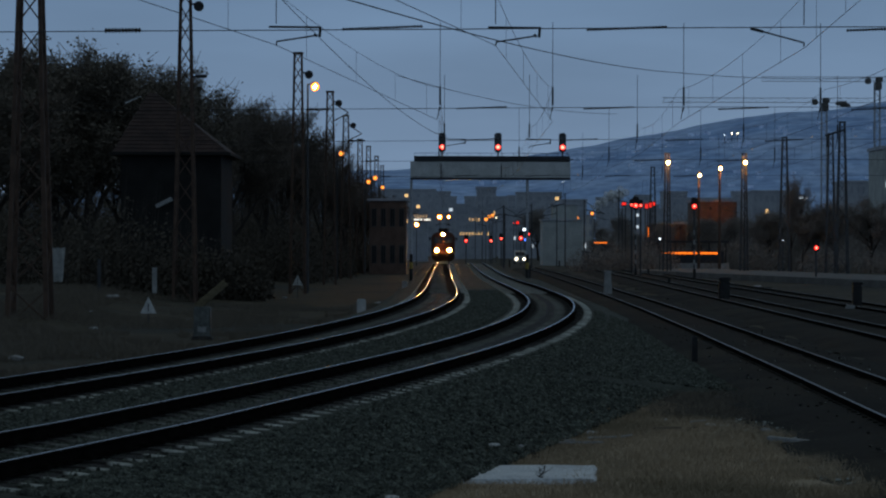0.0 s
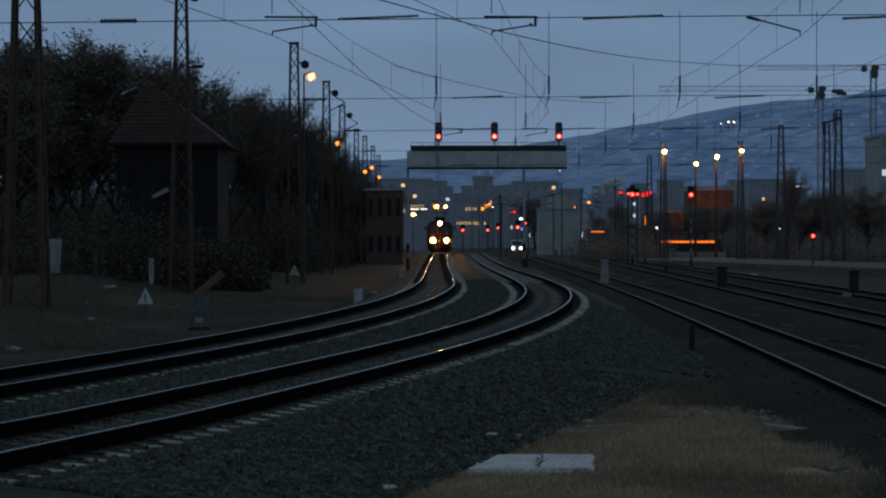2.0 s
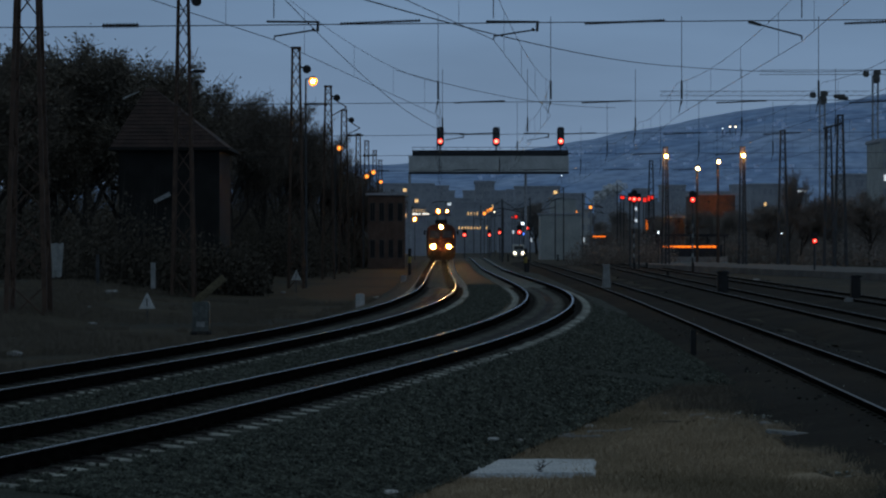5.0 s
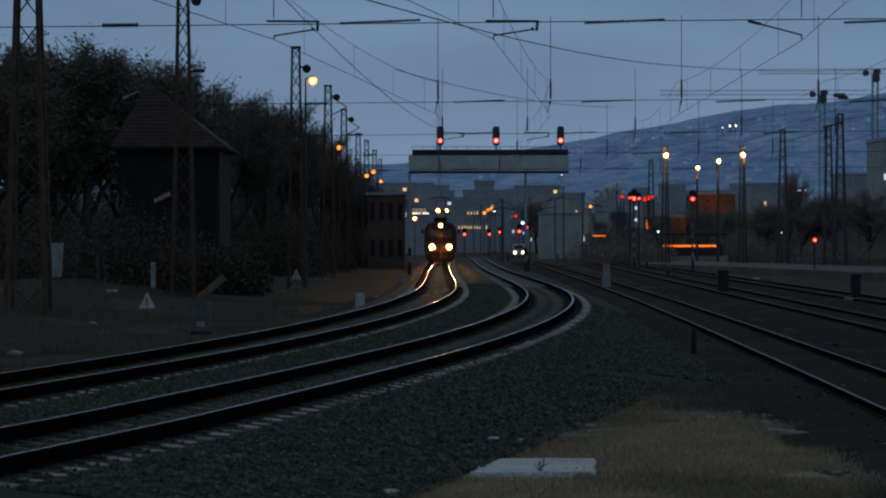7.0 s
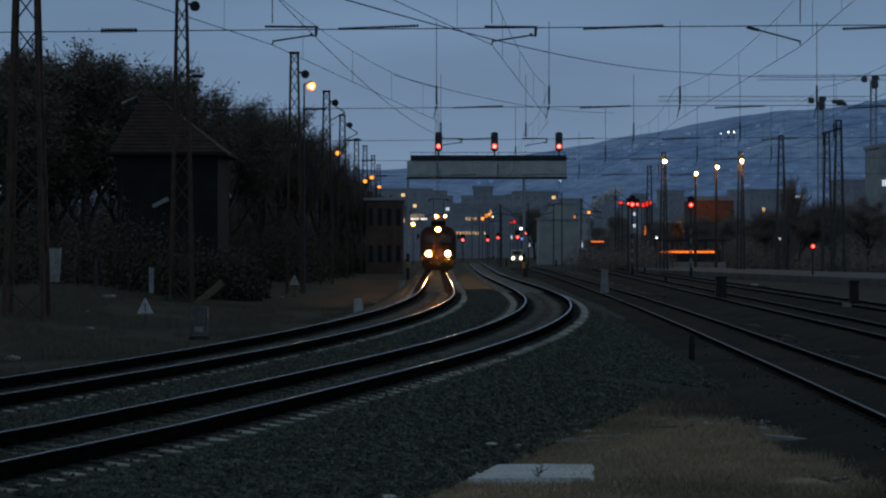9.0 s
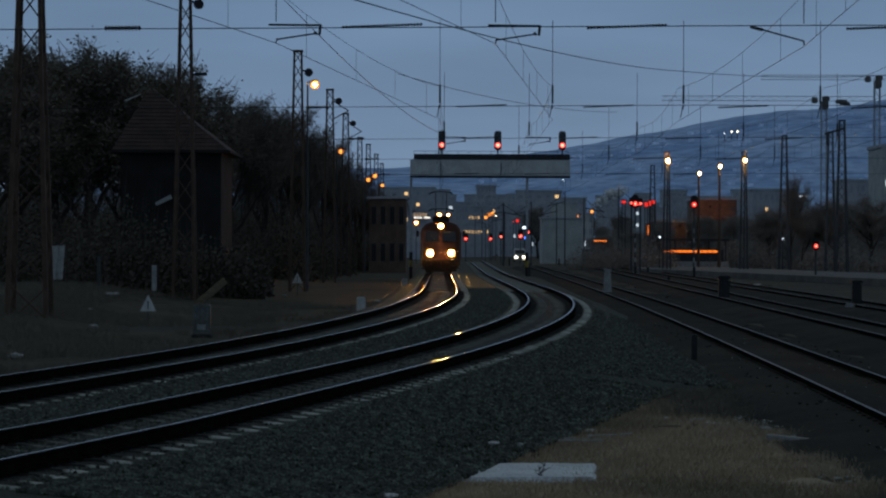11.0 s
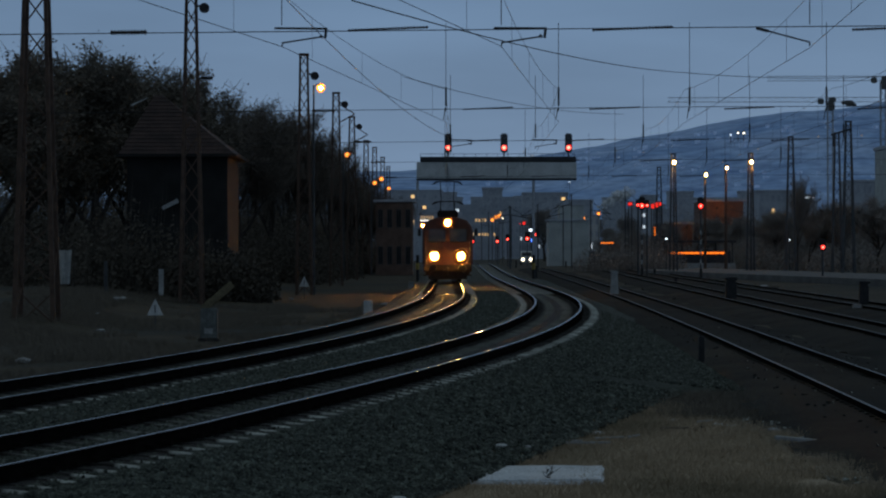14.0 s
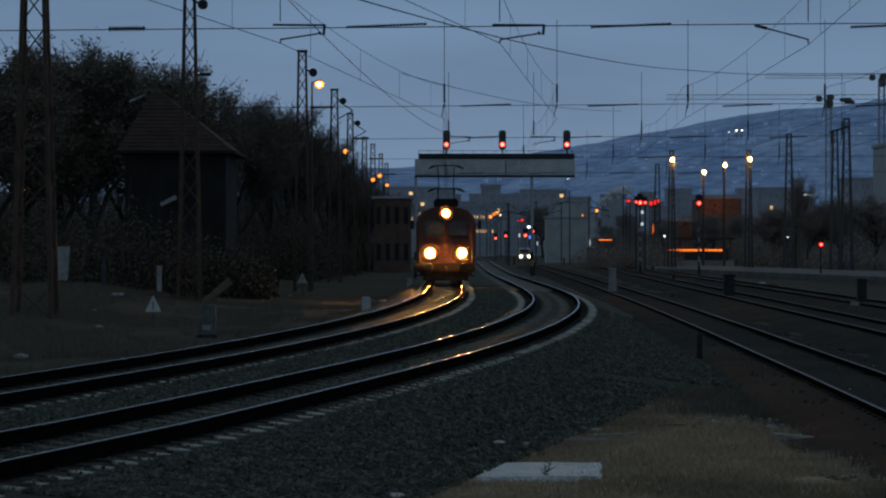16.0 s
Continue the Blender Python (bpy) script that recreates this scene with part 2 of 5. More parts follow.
LINES = {
    1: resample(_x - np.cos(_th) * _gap, _y + np.sin(_th) * _gap),
    2: resample(_x, _y),
    3: resample(np.interp(np.arange(6, 500, 1.0), (6, 48.5, 75, 104, 122, 160, 240, 500), (6.15, 7.45, 8.18, 8.85, 9.18, 9.75, 10.7, 13.0)), np.arange(6, 500, 1.0)),
    4: resample(11.1 + 0.0245 * np.arange(30, 450, 1.0), np.arange(30, 450, 1.0)),
    5: resample(16.2 + 0.018 * np.arange(60, 450, 1.0), np.arange(60, 450, 1.0)),
}
BASE = {1: 0.0, 2: 0.0, 3: -0.40, 4: -0.40, 5: -0.40}


def lift(n, y):
    """Height of the bed of track n at y: the main line runs over a low hump, the sidings lie lower."""
    return BASE[n] + (float(np.interp(y, (10, 30, 50, 70, 90, 120, 150, 200, 240, 300, 335), (0.03, -0.045, 0.02, 0.11, 0.14, 0.08, 0.0, -0.11, -0.07, 0.08, 0.17))) if n < 3 else 0.0)



def on_track(n, y, side=0.0):
    """x and heading of track n where it passes y, side metres to the right of its middle."""
    t = LINES[n]
    th = float(np.interp(y, t["y"], t["th"]))
    return float(np.interp(y, t["y"], t["x"])) + side * math.cos(th), th


def stained_sleepers(m):
    """Grease and brake dust round the rail seats; the tips stay pale."""
    n, l = m.node_tree.nodes, m.node_tree.links
    p = n["Principled BSDF"]
    base = p.inputs["Base Color"].links[0].from_socket
    co, sep, ab, mix, ramp = n.new("ShaderNodeTexCoord"), n.new("ShaderNodeSeparateXYZ"), n.new("ShaderNodeMath"), n.new("ShaderNodeMix"), n.new("ShaderNodeValToRGB")
    ab.operation = "ABSOLUTE"
    mix.data_type = "RGBA"
    mix.inputs[7].default_value = (0.016, 0.015, 0.014, 1)
    el = ramp.color_ramp.elements
    el[0].position, el[0].color = 0.25, (0.62, 0.62, 0.62, 1)
    el[1].position, el[1].color = 0.36, (1, 1, 1, 1)
    k = ramp.color_ramp.elements.new(0.72)
    k.color = (1, 1, 1, 1)
    k = ramp.color_ramp.elements.new(0.765)
    k.color = (0.0, 0.0, 0.0, 1)
    l.new(co.outputs["Object"], sep.inputs[0])
    l.new(sep.outputs["X"], ab.inputs[0])
    sc = n.new("ShaderNodeMath")
    sc.operation = "MULTIPLY"
    sc.inputs[1].default_value = 0.7
    l.new(ab.outputs[0], sc.inputs[0])
    l.new(sc.outputs[0], ramp.inputs[0])
    l.new(base, mix.inputs[6])
    l.new(ramp.outputs[0], mix.inputs[0])
    l.new(mix.outputs[2], p.inputs["Base Color"])


stained_sleepers(M["sleeper"])
M["dirt"].node_tree.nodes["Principled BSDF"].inputs["Specular IOR Level"].default_value = 0.10
M["rail_side"].node_tree.nodes["Principled BSDF"].inputs["Specular IOR Level"].default_value = 0.0
# stones differ one from the next
sn, sl = M["stone"].node_tree.nodes, M["stone"].node_tree.links
s_geo, s_hsv, s_map = sn.new("ShaderNodeNewGeometry"), sn.new("ShaderNodeHueSaturation"), sn.new("ShaderNodeMapRange")
s_map.inputs["To Min"].default_value, s_map.inputs["To Max"].default_value = 0.55, 1.35
s_from = sn["Principled BSDF"].inputs["Base Color"].links[0].from_socket
sl.new(s_geo.outputs["Random Per Island"], s_map.inputs[0])
sl.new(s_map.outputs[0], s_hsv.inputs["Value"])
sl.new(s_from, s_hsv.inputs["Color"])
sl.new(s_hsv.outputs[0], sn["Principled BSDF"].inputs["Base Color"])
M["smoke"].node_tree.nodes["Principled BSDF"].inputs["Alpha"].default_value = 0.32
# haze of kilometres of evening air, painted on ridge and houses as blue emission
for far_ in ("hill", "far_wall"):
    air_glow = M[far_].node_tree.nodes["Principled BSDF"]
    air_glow.inputs["Emission Color"].default_value = (0.012, 0.027, 0.070, 1)
    air_glow.inputs["Emission Strength"].default_value = 1.0


# ---- ground, ballast ----
def rise(x, y):
    """How much the bank under the trees stands above the field."""
    u, v = min(1, max(0, (-9.5 - x) / 7)), min(1, max(0, (y - 75) / 40))
    return 0.85 * u * u * (3 - 2 * u) * v * v * (3 - 2 * v)


def ground():
    rng = random.Random(3)
    xs = [-2500, -900, -300, -120] + [-60 + 4 * k for k in range(31)] + [120, 300, 900, 2500]
    ys = [-60, 0, 12] + [16 + 2 * k for k in range(60)] + [150, 180, 220, 280, 380, 600, 1200, 2600, 4800]
    rows = []
    for y in ys:
        row = []
        for x in xs:
            z = -0.50 + 0.08 * noise.noise((x * 0.11, y * 0.09, 0.3)) + 0.05 * noise.noise((x * 0.4, y * 0.35, 4))
            if abs(x) > 100 or y > 160:
                z = -0.48
            z += rise(x, y)
            row.append((x, y, z))
        rows.append(row)
    ob = part("ground", sheet_from(rows), M["soil"], smooth=True)
    tagged(ob, "dark trodden soil with withered grass beside the tracks", "ground", kind="structure")


def bed(name, n, left, right, height, y0, y1, material, label):
    """A raised bed of crushed stone along track n with sloping shoulders."""
    t = LINES[n]
    rows = []
    for i in range(0, len(t["s"]), 2):
        if not y0 <= t["y"][i] <= y1:
            continue
        x, y, th = t["x"][i], t["y"][i], t["th"][i]
        row = []
        for off, z in ((left - 1.0, -0.55), (left, height - 0.04), (left + 0.6, height), (-0.4, height + 0.01), (right - 0.6, height), (right, height - 0.04), (right + 1.0, -0.55)):
            w = 0.02 * noise.noise((x * 1.3 + off, y * 1.3, off)) + (0.25 * noise.noise((y * 0.25, off, 1.0)) if z < -0.5 else 0)
            row.append((x + off * math.cos(th) + w, y - off * math.sin(th), z + w + lift(n, y) - BASE[n]))
        rows.append(row)
    ob = part(name, sheet_from(rows), material, smooth=True)
    return tagged(ob, label, "ballast", kind="structure")


def gravel_field():
    """The flat stone field between the curve and the straight yard track, fading into the grass."""
    rows = []
    t = LINES[2]
    for i in range(0, len(t["s"]), 2):
        y = t["y"][i]
        if not 14 <= y <= 210:
            continue
        x0, th = on_track(2, y, 1.45)
        x1 = on_track(3, y)[0] - 1.9 if y > 47 else -0.6 + (y - 26.7) * 0.225
        x1 = max(x1, x0 + 0.3)
        row = []
        for k in range(9):
            x = x0 + (x1 - x0) * k / 8 + (0.8 * noise.noise((y * 0.2, 3, 3)) if k == 8 else 0)
            edge = 0.16 if k == 8 else 0
            row.append((x, y, 0.005 + lift(2, y) * (1 - k / 8) - 0.42 * (k / 8) ** 1.3 - edge + 0.03 * noise.noise((x, y, 0))))
        rows.append(row)
    tagged(part("gravel_field", sheet_from(rows), M["ballast"], smooth=True), "grey crushed stone spread beside the curved track", "gravel", kind="structure")


def loose_stones():
    """Single stones on the field and the beds where the camera is nearest."""
    rng = np.random.default_rng(5)
    base = np.array([(1, 0, 0), (-1, 0, 0), (0, 1, 0), (0, -1, 0), (0, 0, 1), (0, 0, -1)], float)
    tri = np.array([(0, 2, 4), (2, 1, 4), (1, 3, 4), (3, 0, 4), (2, 0, 5), (1, 2, 5), (3, 1, 5), (0, 3, 5)])
    V, Fc = [], []
    count = 0

    def put(x, y, z, s):
        nonlocal count
        a = rng.normal(size=(3, 3))
        q, _ = np.linalg.qr(a)
        v = (base * rng.uniform(0.6, 1.2, (6, 1)) * (s * rng.uniform(0.7, 1.3, 3))) @ q.T + (x, y, z)
        V.append(v)
        Fc.append(tri + 6 * count)
        count += 1

    for _ in range(46000):
        y = 23 + 62 * rng.random() ** 1.9
        x2, th = on_track(2, y)
        x1 = max(x2 + 2.6, on_track(3, y)[0] - 2.2 if y > 47 else -0.4 + (y - 26.7) * 0.225)
        u = rng.random()
        put(x2 + 1.42 + u * (x1 - x2 - 1.2), y, 0.015 + lift(2, y) * (1 - u) - 0.42 * u ** 1.3, rng.uniform(0.022, 0.048))
    for _ in range(26000):
        y = 22 + 108 * rng.random() ** 1.25
        x2, th = on_track(2, y)
        put(x2 - rng.uniform(1.4, 2.9), y, 0.01 + lift(2, y), rng.uniform(0.02, 0.046))
    for _ in range(9000):
        y = 22 + 30 * rng.random() ** 1.6
        n = 1 if rng.random() < 0.4 else 2
        x, th = on_track(n, y, rng.uniform(-1.25, 1.25))
        put(x, y, lift(n, y) + 0.01, rng.uniform(0.02, 0.036))
    me = bpy.data.meshes.new("loose_stones")
    V, Fc = np.concatenate(V), np.concatenate(Fc)
    me.from_pydata(V.tolist(), [], Fc.tolist())
    me.materials.append(M["stone"])
    tagged(new("loose_stones", me), "angular dark grey ballast stones lying loose", "stones", kind="stuff")


# ---- tracks ----
def rail_profile(bm, n, side, y0, y1, base, top_mat=1, step=2):
    t = LINES[n]
    prof = ((-0.07, 0.05), (-0.07, 0.062), (-0.012, 0.065), (-0.012, 0.155), (-0.034, 0.165), (-0.035, 0.184), (-0.033, 0.1905), (-0.026, 0.1962), (-0.010, 0.20),
            (0.010, 0.20), (0.026, 0.1962), (0.033, 0.1905), (0.035, 0.184), (0.034, 0.165), (0.012, 0.155), (0.012, 0.065), (0.07, 0.062), (0.07, 0.05))
    rings = []
    for i in range(0, len(t["s"]), step):
        if y0 <= t["y"][i] <= y1:
            c, s = math.cos(t["th"][i]), math.sin(t["th"][i])
            rings.append([bm.verts.new((t["x"][i] + (side + o) * c, t["y"][i] - (side + o) * s, lift(n, t["y"][i]) + z)) for o, z in prof])
    for a, b in zip(rings, rings[1:]):
        for k in range(len(prof) - 1):
            f = bm.faces.new((a[k], a[k + 1], b[k + 1], b[k]))
            f.material_index = top_mat if 7 <= k <= 9 else 0
            f.smooth = 6 <= k <= 10
    return bm


def sleeper_mesh(kind):
    bm = bmesh.new()
    if kind == "concrete":
        prof = [(-1.3, 0.010), (-1.22, 0.022), (-0.75, 0.055), (-0.3, 0.015), (0.3, 0.015), (0.75, 0.055), (1.22, 0.022), (1.3, 0.010)]
        rows = []
        for x, z in prof:
            w = 0.030 if abs(x) > 1.1 else 0.046
            rows.append([(x, -w - 0.05, -0.16), (x, -w - 0.012, z - 0.015), (x, -w, z), (x, w, z), (x, w + 0.012, z - 0.015), (x, w + 0.05, -0.16)])
        sheet_from(rows, bm)
        for q in (rows[0], rows[-1]):
            f = bm.faces.new([bm.verts.new(p) for p in q])
    else:
        box(bm, -1.25, 1.25, -0.12, 0.12, -0.14, 0.02, bevel=0.012)
    return link("sleeper", bm, M["sleeper" if kind == "concrete" else "sleeper_old"])


def track(n, y0, y1, kind, label, polished, near):
    t, base = LINES[n], BASE[n]
    ob = thing("railway_track", (0, 0, 0), label, "railway track", "tracks of the yard", "structure")
    for side in (-0.7525, 0.7525):
        part("rail", rail_profile(bmesh.new(), n, side, y0, y1, base), [M["rail_side"], M["rail_top" if polished else "rail_dull"]], ob, "worn steel rail with a bright running face")
    me = sleeper_mesh(kind)
    rest = bmesh.new()
    total = 0
    for s in np.arange(0, t["s"][-1], 0.6):
        y = float(np.interp(s, t["s"], t["y"]))
        if not y0 + 0.3 < y < y1 - 0.3:
            continue
        x, th = float(np.interp(s, t["s"], t["x"])), float(np.interp(s, t["s"], t["th"]))
        jit = random.uniform(-0.02, 0.02)
        m = pose(x, y, lift(n, y) + random.uniform(-0.012, 0.006), 0, 0, -math.degrees(th) + random.uniform(-0.6, 0.6)) @ pose(jit, 0, 0)
        if total < near:
            o = new("sleeper", me)
            o.parent, o.matrix_basis = ob, m
            total += 1
        else:
            box(rest, -1.28, 1.28, -0.075, 0.075, -0.14, 0.04, m)
    far = part("far_sleepers", rest, M["sleeper" if kind == "concrete" else "sleeper_old"], ob)
    far["kind"] = "stuff"
    clips = bmesh.new()
    for s in np.arange(0, t["s"][-1], 0.6):
        y = float(np.interp(s, t["s"], t["y"]))
        if not y0 + 0.3 < y < min(y1, 75):
            continue
        x, th = float(np.interp(s, t["s"], t["x"])), float(np.interp(s, t["s"], t["th"]))
        for side in (-0.7525, 0.7525):
            for o in (-0.10, 0.10):
                box(clips, side + o - 0.035, side + o + 0.035, -0.05, 0.05, 0.05, 0.10, pose(x, y, lift(n, y), 0, 0, -math.degrees(th)))
    c = part("rail_clips", clips, M["rail_side"], ob, "rusty rail fastenings")
    c["kind"] = "stuff"


# ---- overhead line: lattice masts, spans, wires ----
def lattice_mast(name, place, height, base_w, top_w, label, lean=0.0, panels=14, material="rust", group="lattice masts of the overhead line", plinth=False):
    ob = thing(name, place, label, "mast", group, rz=lean)
    hw = lambda z: (base_w + (top_w - base_w) * z / height) / 2
    for sx in (-1, 1):
        for sy in (-1, 1):
            bm = bmesh.new()
            bar(bm, (sx * hw(0), sy * hw(0), 0), (sx * hw(height), sy * hw(height), height), 0.03 + base_w * 0.065, 0.05 + base_w * 0.02, 4)
            part("leg", bm, M[material], ob)
    zs = [height * (1 - (1 - k / panels) ** 1.15) for k in range(panels + 1)]
    for sx, sy, tx, ty in ((-1, -1, 1, -1), (1, -1, 1, 1), (1, 1, -1, 1), (-1, 1, -1, -1)):
        for k in range(panels):
            a, b = (zs[k], zs[k + 1]) if k % 2 else (zs[k + 1], zs[k])
            part("brace", bar(bmesh.new(), (sx * hw(a), sy * hw(a), a), (tx * hw(b), ty * hw(b), b), 0.032, None, 4), M[material], ob)
    cap = bmesh.new()
    box(cap, -top_w / 2 - 0.08, top_w / 2 + 0.08, -top_w / 2 - 0.08, top_w / 2 + 0.08, height, height + 0.12)
    part("cap", cap, M[material], ob)
    if plinth:
        bm = bmesh.new()
        box(bm, -base_w / 2 - 0.25, base_w / 2 + 0.25, -base_w / 2 - 0.25, base_w / 2 + 0.25, -0.7, 0.12, bevel=0.04)
        part("footing", bm, M["concrete"], ob)
    return ob


def insulator(bm, a, b, r=0.05):
    a, b = Vector(a), Vector(b)
    bar(bm, a, b, r * 0.45, None, 5)
    n = 26 if (b - a).length > 1 else 11
    for k in range(n):
        p, q = a.lerp(b, (k + 0.25) / n), a.lerp(b, (k + 0.75) / n)
        bar(bm, p, q, r, r * 0.8, 6)


STAGGER = {(1, 57): -0.55, (1, 91): 0.37, (2, 57): 0.10, (3, 57): 0.30, (1, 120): 0.15, (2, 120): -0.15, (2, 91): 0.06, (2, 146): 0.15, (1, 146): -0.15}


def head_span(y, x0, x1, z, tracks, upper=3.0, name="head_span"):
    """Cross wires over all tracks at y, with long rod insulators and the arms that hold the contact wires."""
    ob = thing(name, (0, y, z), "cross-span wires with rod insulators and steady arms above the tracks", "overhead line", "cross spans")
    w = bmesh.new()
    tube(w, [(x0, 0, -0.15), ((x0 * 0.6 + x1 * 0.4), 0, 0.02), ((x0 + x1) / 2, 0, 0.06), (x1, 0, 0.10)], 0.011)
    part("cross_wire", w, M["wire"], ob)
    gaps = sorted([on_track(n, y)[0] for n in tracks])
    mids = [(a + b) / 2 for a, b in zip(gaps, gaps[1:])]
    for c, half in [(gaps[0] - 3.9, 0.40)] + [(c - 0.3, 0.88) for c in mids]:
        bm = bmesh.new()
        insulator(bm, (c - half, 0, -0.06 if half < 0.5 else -0.02), (c + half, 0, -0.05 if half < 0.5 else 0.05), 0.036 if half > 0.5 else 0.06)
        part("insulator", bm, M["insul"], ob)
    for n in tracks:
        x = on_track(n, y)[0] + STAGGER.get((n, y), 0.0)
        bm = bmesh.new()
        if n < 3 and y in (57, 120):
            bar(bm, (x - 0.16, 0, 0.03), (x + 0.97, 0, 0.02), 0.024)
            bar(bm, (x + 0.97, 0, 0.04), (x + 0.95, 0, -0.19), 0.032)
            bar(bm, (x + 0.86, 0, -0.16), (x + 0.02, 0, -0.29), 0.018)
            bar(bm, (x + 0.90, 0, -0.18), (x + 0.84, 0, -0.12), 0.028)
            bar(bm, (x + 0.02, 0, -0.27), (x, 0, -0.38), 0.016)
        elif y == 57:
            bar(bm, (x - 1.17, 0, 0.02), (x - 0.9, 0, -0.05), 0.034)
            bar(bm, (x - 0.9, 0, -0.05), (x, 0, -0.29), 0.018)
            bar(bm, (x, 0, -0.28), (x, 0, -0.38), 0.016)
        else:
            bar(bm, (x, 0, 0.05), (x - 0.04, 0, -0.1), 0.03)
            bar(bm, (x - 0.02, 0, 0), (x - 0.10, 0, -0.38), 0.014)
        part("steady_arm", bm, M["steel"], ob)
        bm = bmesh.new()
        bar(bm, (x, 0, 0.1), (x, 0, upper), 0.011)
        if y > 60:
            bar(bm, (x, 0, 0.1), (x, 0, 0.75), 0.035)
        part("hanger", bm, M["wire"], ob)
    return ob


def catenary(n, ys, z, zig=0.18):
    ob = thing("contact_line", (0, 0, 0), "contact wire and messenger wire with droppers above a track", "overhead line", "contact lines")
    pts = []
    for k, y in enumerate(ys):
        x = on_track(n, y)[0] + STAGGER.get((n, y), zig if k % 2 else -zig)
        pts.append(Vector((x, y, z)))
    bm = bmesh.new()
    tube(bm, pts, 0.0080)
    part("contact_wire", bm, M["wire"], ob)
    bm = bmesh.new()
    up = []
    for a, b in zip(pts, pts[1:]):
        for k in range(8):
            f = k / 8
            p = a.lerp(b, f)
            h = 1.15 - 0.35 * 4 * f * (1 - f)
            up.append(p + Vector((0, 0, h)))
            if k in (1, 3, 5, 7):
                part("dropper", bar(bmesh.new(), p, p + Vector((0, 0, h)), 0.005, None, 3), M["wire"], ob)
    up.append(pts[-1] + Vector((0, 0, 1.15)))
    tube(bm, up, 0.0070)
    part("messenger_wire", bm, M["wire"], ob)


def free_wire(name, a, b, sag, r=0.013, label="single dark feeder wire sagging across the tracks"):
    bm = bmesh.new()
    a, b = Vector(a), Vector(b)
    tube(bm, [a.lerp(b, k / 16) - Vector((0, 0, sag * 4 * (k / 16) * (1 - k / 16))) for k in range(17)], r)
    tagged(part(name, bm, M["wire"]), label, "wire", "feeder wires")


# ---- signal gantry ----
def signal_head(place, post, n_lens=3, group="signals on the gantry", size=1.0, name="railway_signal", label="black colour-light signal showing red"):
    ob = thing(name, place, label, "railway signal", group)
    s = size
    bm = bmesh.new()
    bar(bm, (0, 0, -post), (0, 0, 0.1), 0.06 * s, None, 8)
    part("post", bm, M["steel"], ob)
    bm = bmesh.new()
    box(bm, -0.28 * s, 0.28 * s, -0.14 * s, 0.14 * s, 0, 1.5 * s, bevel=0.09 * s)
    part("backboard", bm, M["black"], ob)
    for k in range(n_lens):
        z = (0.38 + 0.4 * k) * s
        bm = bmesh.new()
        bar(bm, (0, -0.14 * s, z), (0, -0.19 * s, z), 0.20 * s, 0.21 * s, 16)
        lens = part("lens", bm, M["lamp_red" if k == 0 else "glass"], ob, "glowing red lens" if k == 0 else "dark lens")
        bm = bmesh.new()
        for j in range(9):
            a0, a1 = math.pi * (j / 9), math.pi * ((j + 1) / 9)
            bm.faces.new([bm.verts.new(v) for v in ((0.19 * s * math.cos(a0), -0.14 * s, z + 0.19 * s * math.sin(a0)), (0.19 * s * math.cos(a1), -0.14 * s, z + 0.19 * s * math.sin(a1)),
                                                    (0.18 * s * math.cos(a1), -0.42 * s, z + 0.18 * s * math.sin(a1)), (0.18 * s * math.cos(a0), -0.42 * s, z + 0.18 * s * math.sin(a0)))])
        part("hood", bm, M["black"], lens)
        if k == 0:
            bm = bmesh.new()
            bar(bm, (0, -0.19 * s, z), (0, -0.20 * s, z), 0.14 * s, None, 12)
            part("lamp", bm, M["lamp_red_core"], lens, "bright centre of the lens")
    return ob


def gantry(y, x0, x1, z0, z1):
    ob = thing("signal_gantry", (0, y, 0), "steel signal gantry clad in grey sheet spanning the tracks", "signal gantry")
    h = z1 - z0
    n = 14
    w = (x1 - x0) / n
    for k in range(n):
        bm = bmesh.new()
        box(bm, x0 + k * w + 0.012, x0 + (k + 1) * w - 0.012, -0.5, -0.44, z0 + 0.16, z1 - 0.42, bevel=0.01)
        for j in range(3):
            xx = x0 + k * w + (j + 0.7) * w / 3.4
            box(bm, xx, xx + 0.05, -0.525, -0.495, z0 + 0.17, z1 - 0.43)
        part("panel", bm, M["panel"], ob)
    bm = bmesh.new()
    box(bm, x0 + 0.3, x1 - 0.05, -0.56, 0.5, z1 - 0.40, z1 + 0.02, bevel=0.02)
    part("top_girder", bm, M["panel_dark"], ob, "dark upper girder")
    bm = bmesh.new()
    box(bm, x0, x1, -0.54, 0.5, z0, z0 + 0.14, bevel=0.02)
    part("bottom_girder", bm, M["panel_dark"], ob, "dark lower girder")
    bm = bmesh.new()
    box(bm, x0, x1, 0.40, 0.46, z0 + 0.14, z1 - 0.4)
    part("back_panel", bm, M["panel"], ob)
    for xx in (x0 + 0.08, x0 + 9.2):
        for yy in (-0.3, 0.3):
            bm = bmesh.new()
            bar(bm, (xx, yy, -0.5), (xx, yy, z0), 0.10, None, 8)
            col = part("column", bm, M["facade_dark"], ob, "pale grey steel column")
            for za, zb, mt in ((-0.45, 0.55, "black"), (0.55, 1.05, "warning"), (1.05, 1.7, "black")):
                part("band", bar(bmesh.new(), (xx, yy, za), (xx, yy, zb), 0.125, None, 8), M[mt], col)
    rail = bmesh.new()
    for k in range(n + 1):
        bar(rail, (x0 + 0.3 + k * (w - 0.03), 0.45, z1), (x0 + 0.3 + k * (w - 0.03), 0.45, z1 + 0.28), 0.018, None, 5)
    bar(rail, (x0 + 0.3, 0.45, z1 + 0.28), (x1 - 0.1, 0.45, z1 + 0.28), 0.02, None, 5)
    part("handrail", rail, M["steel"], ob)
    return ob


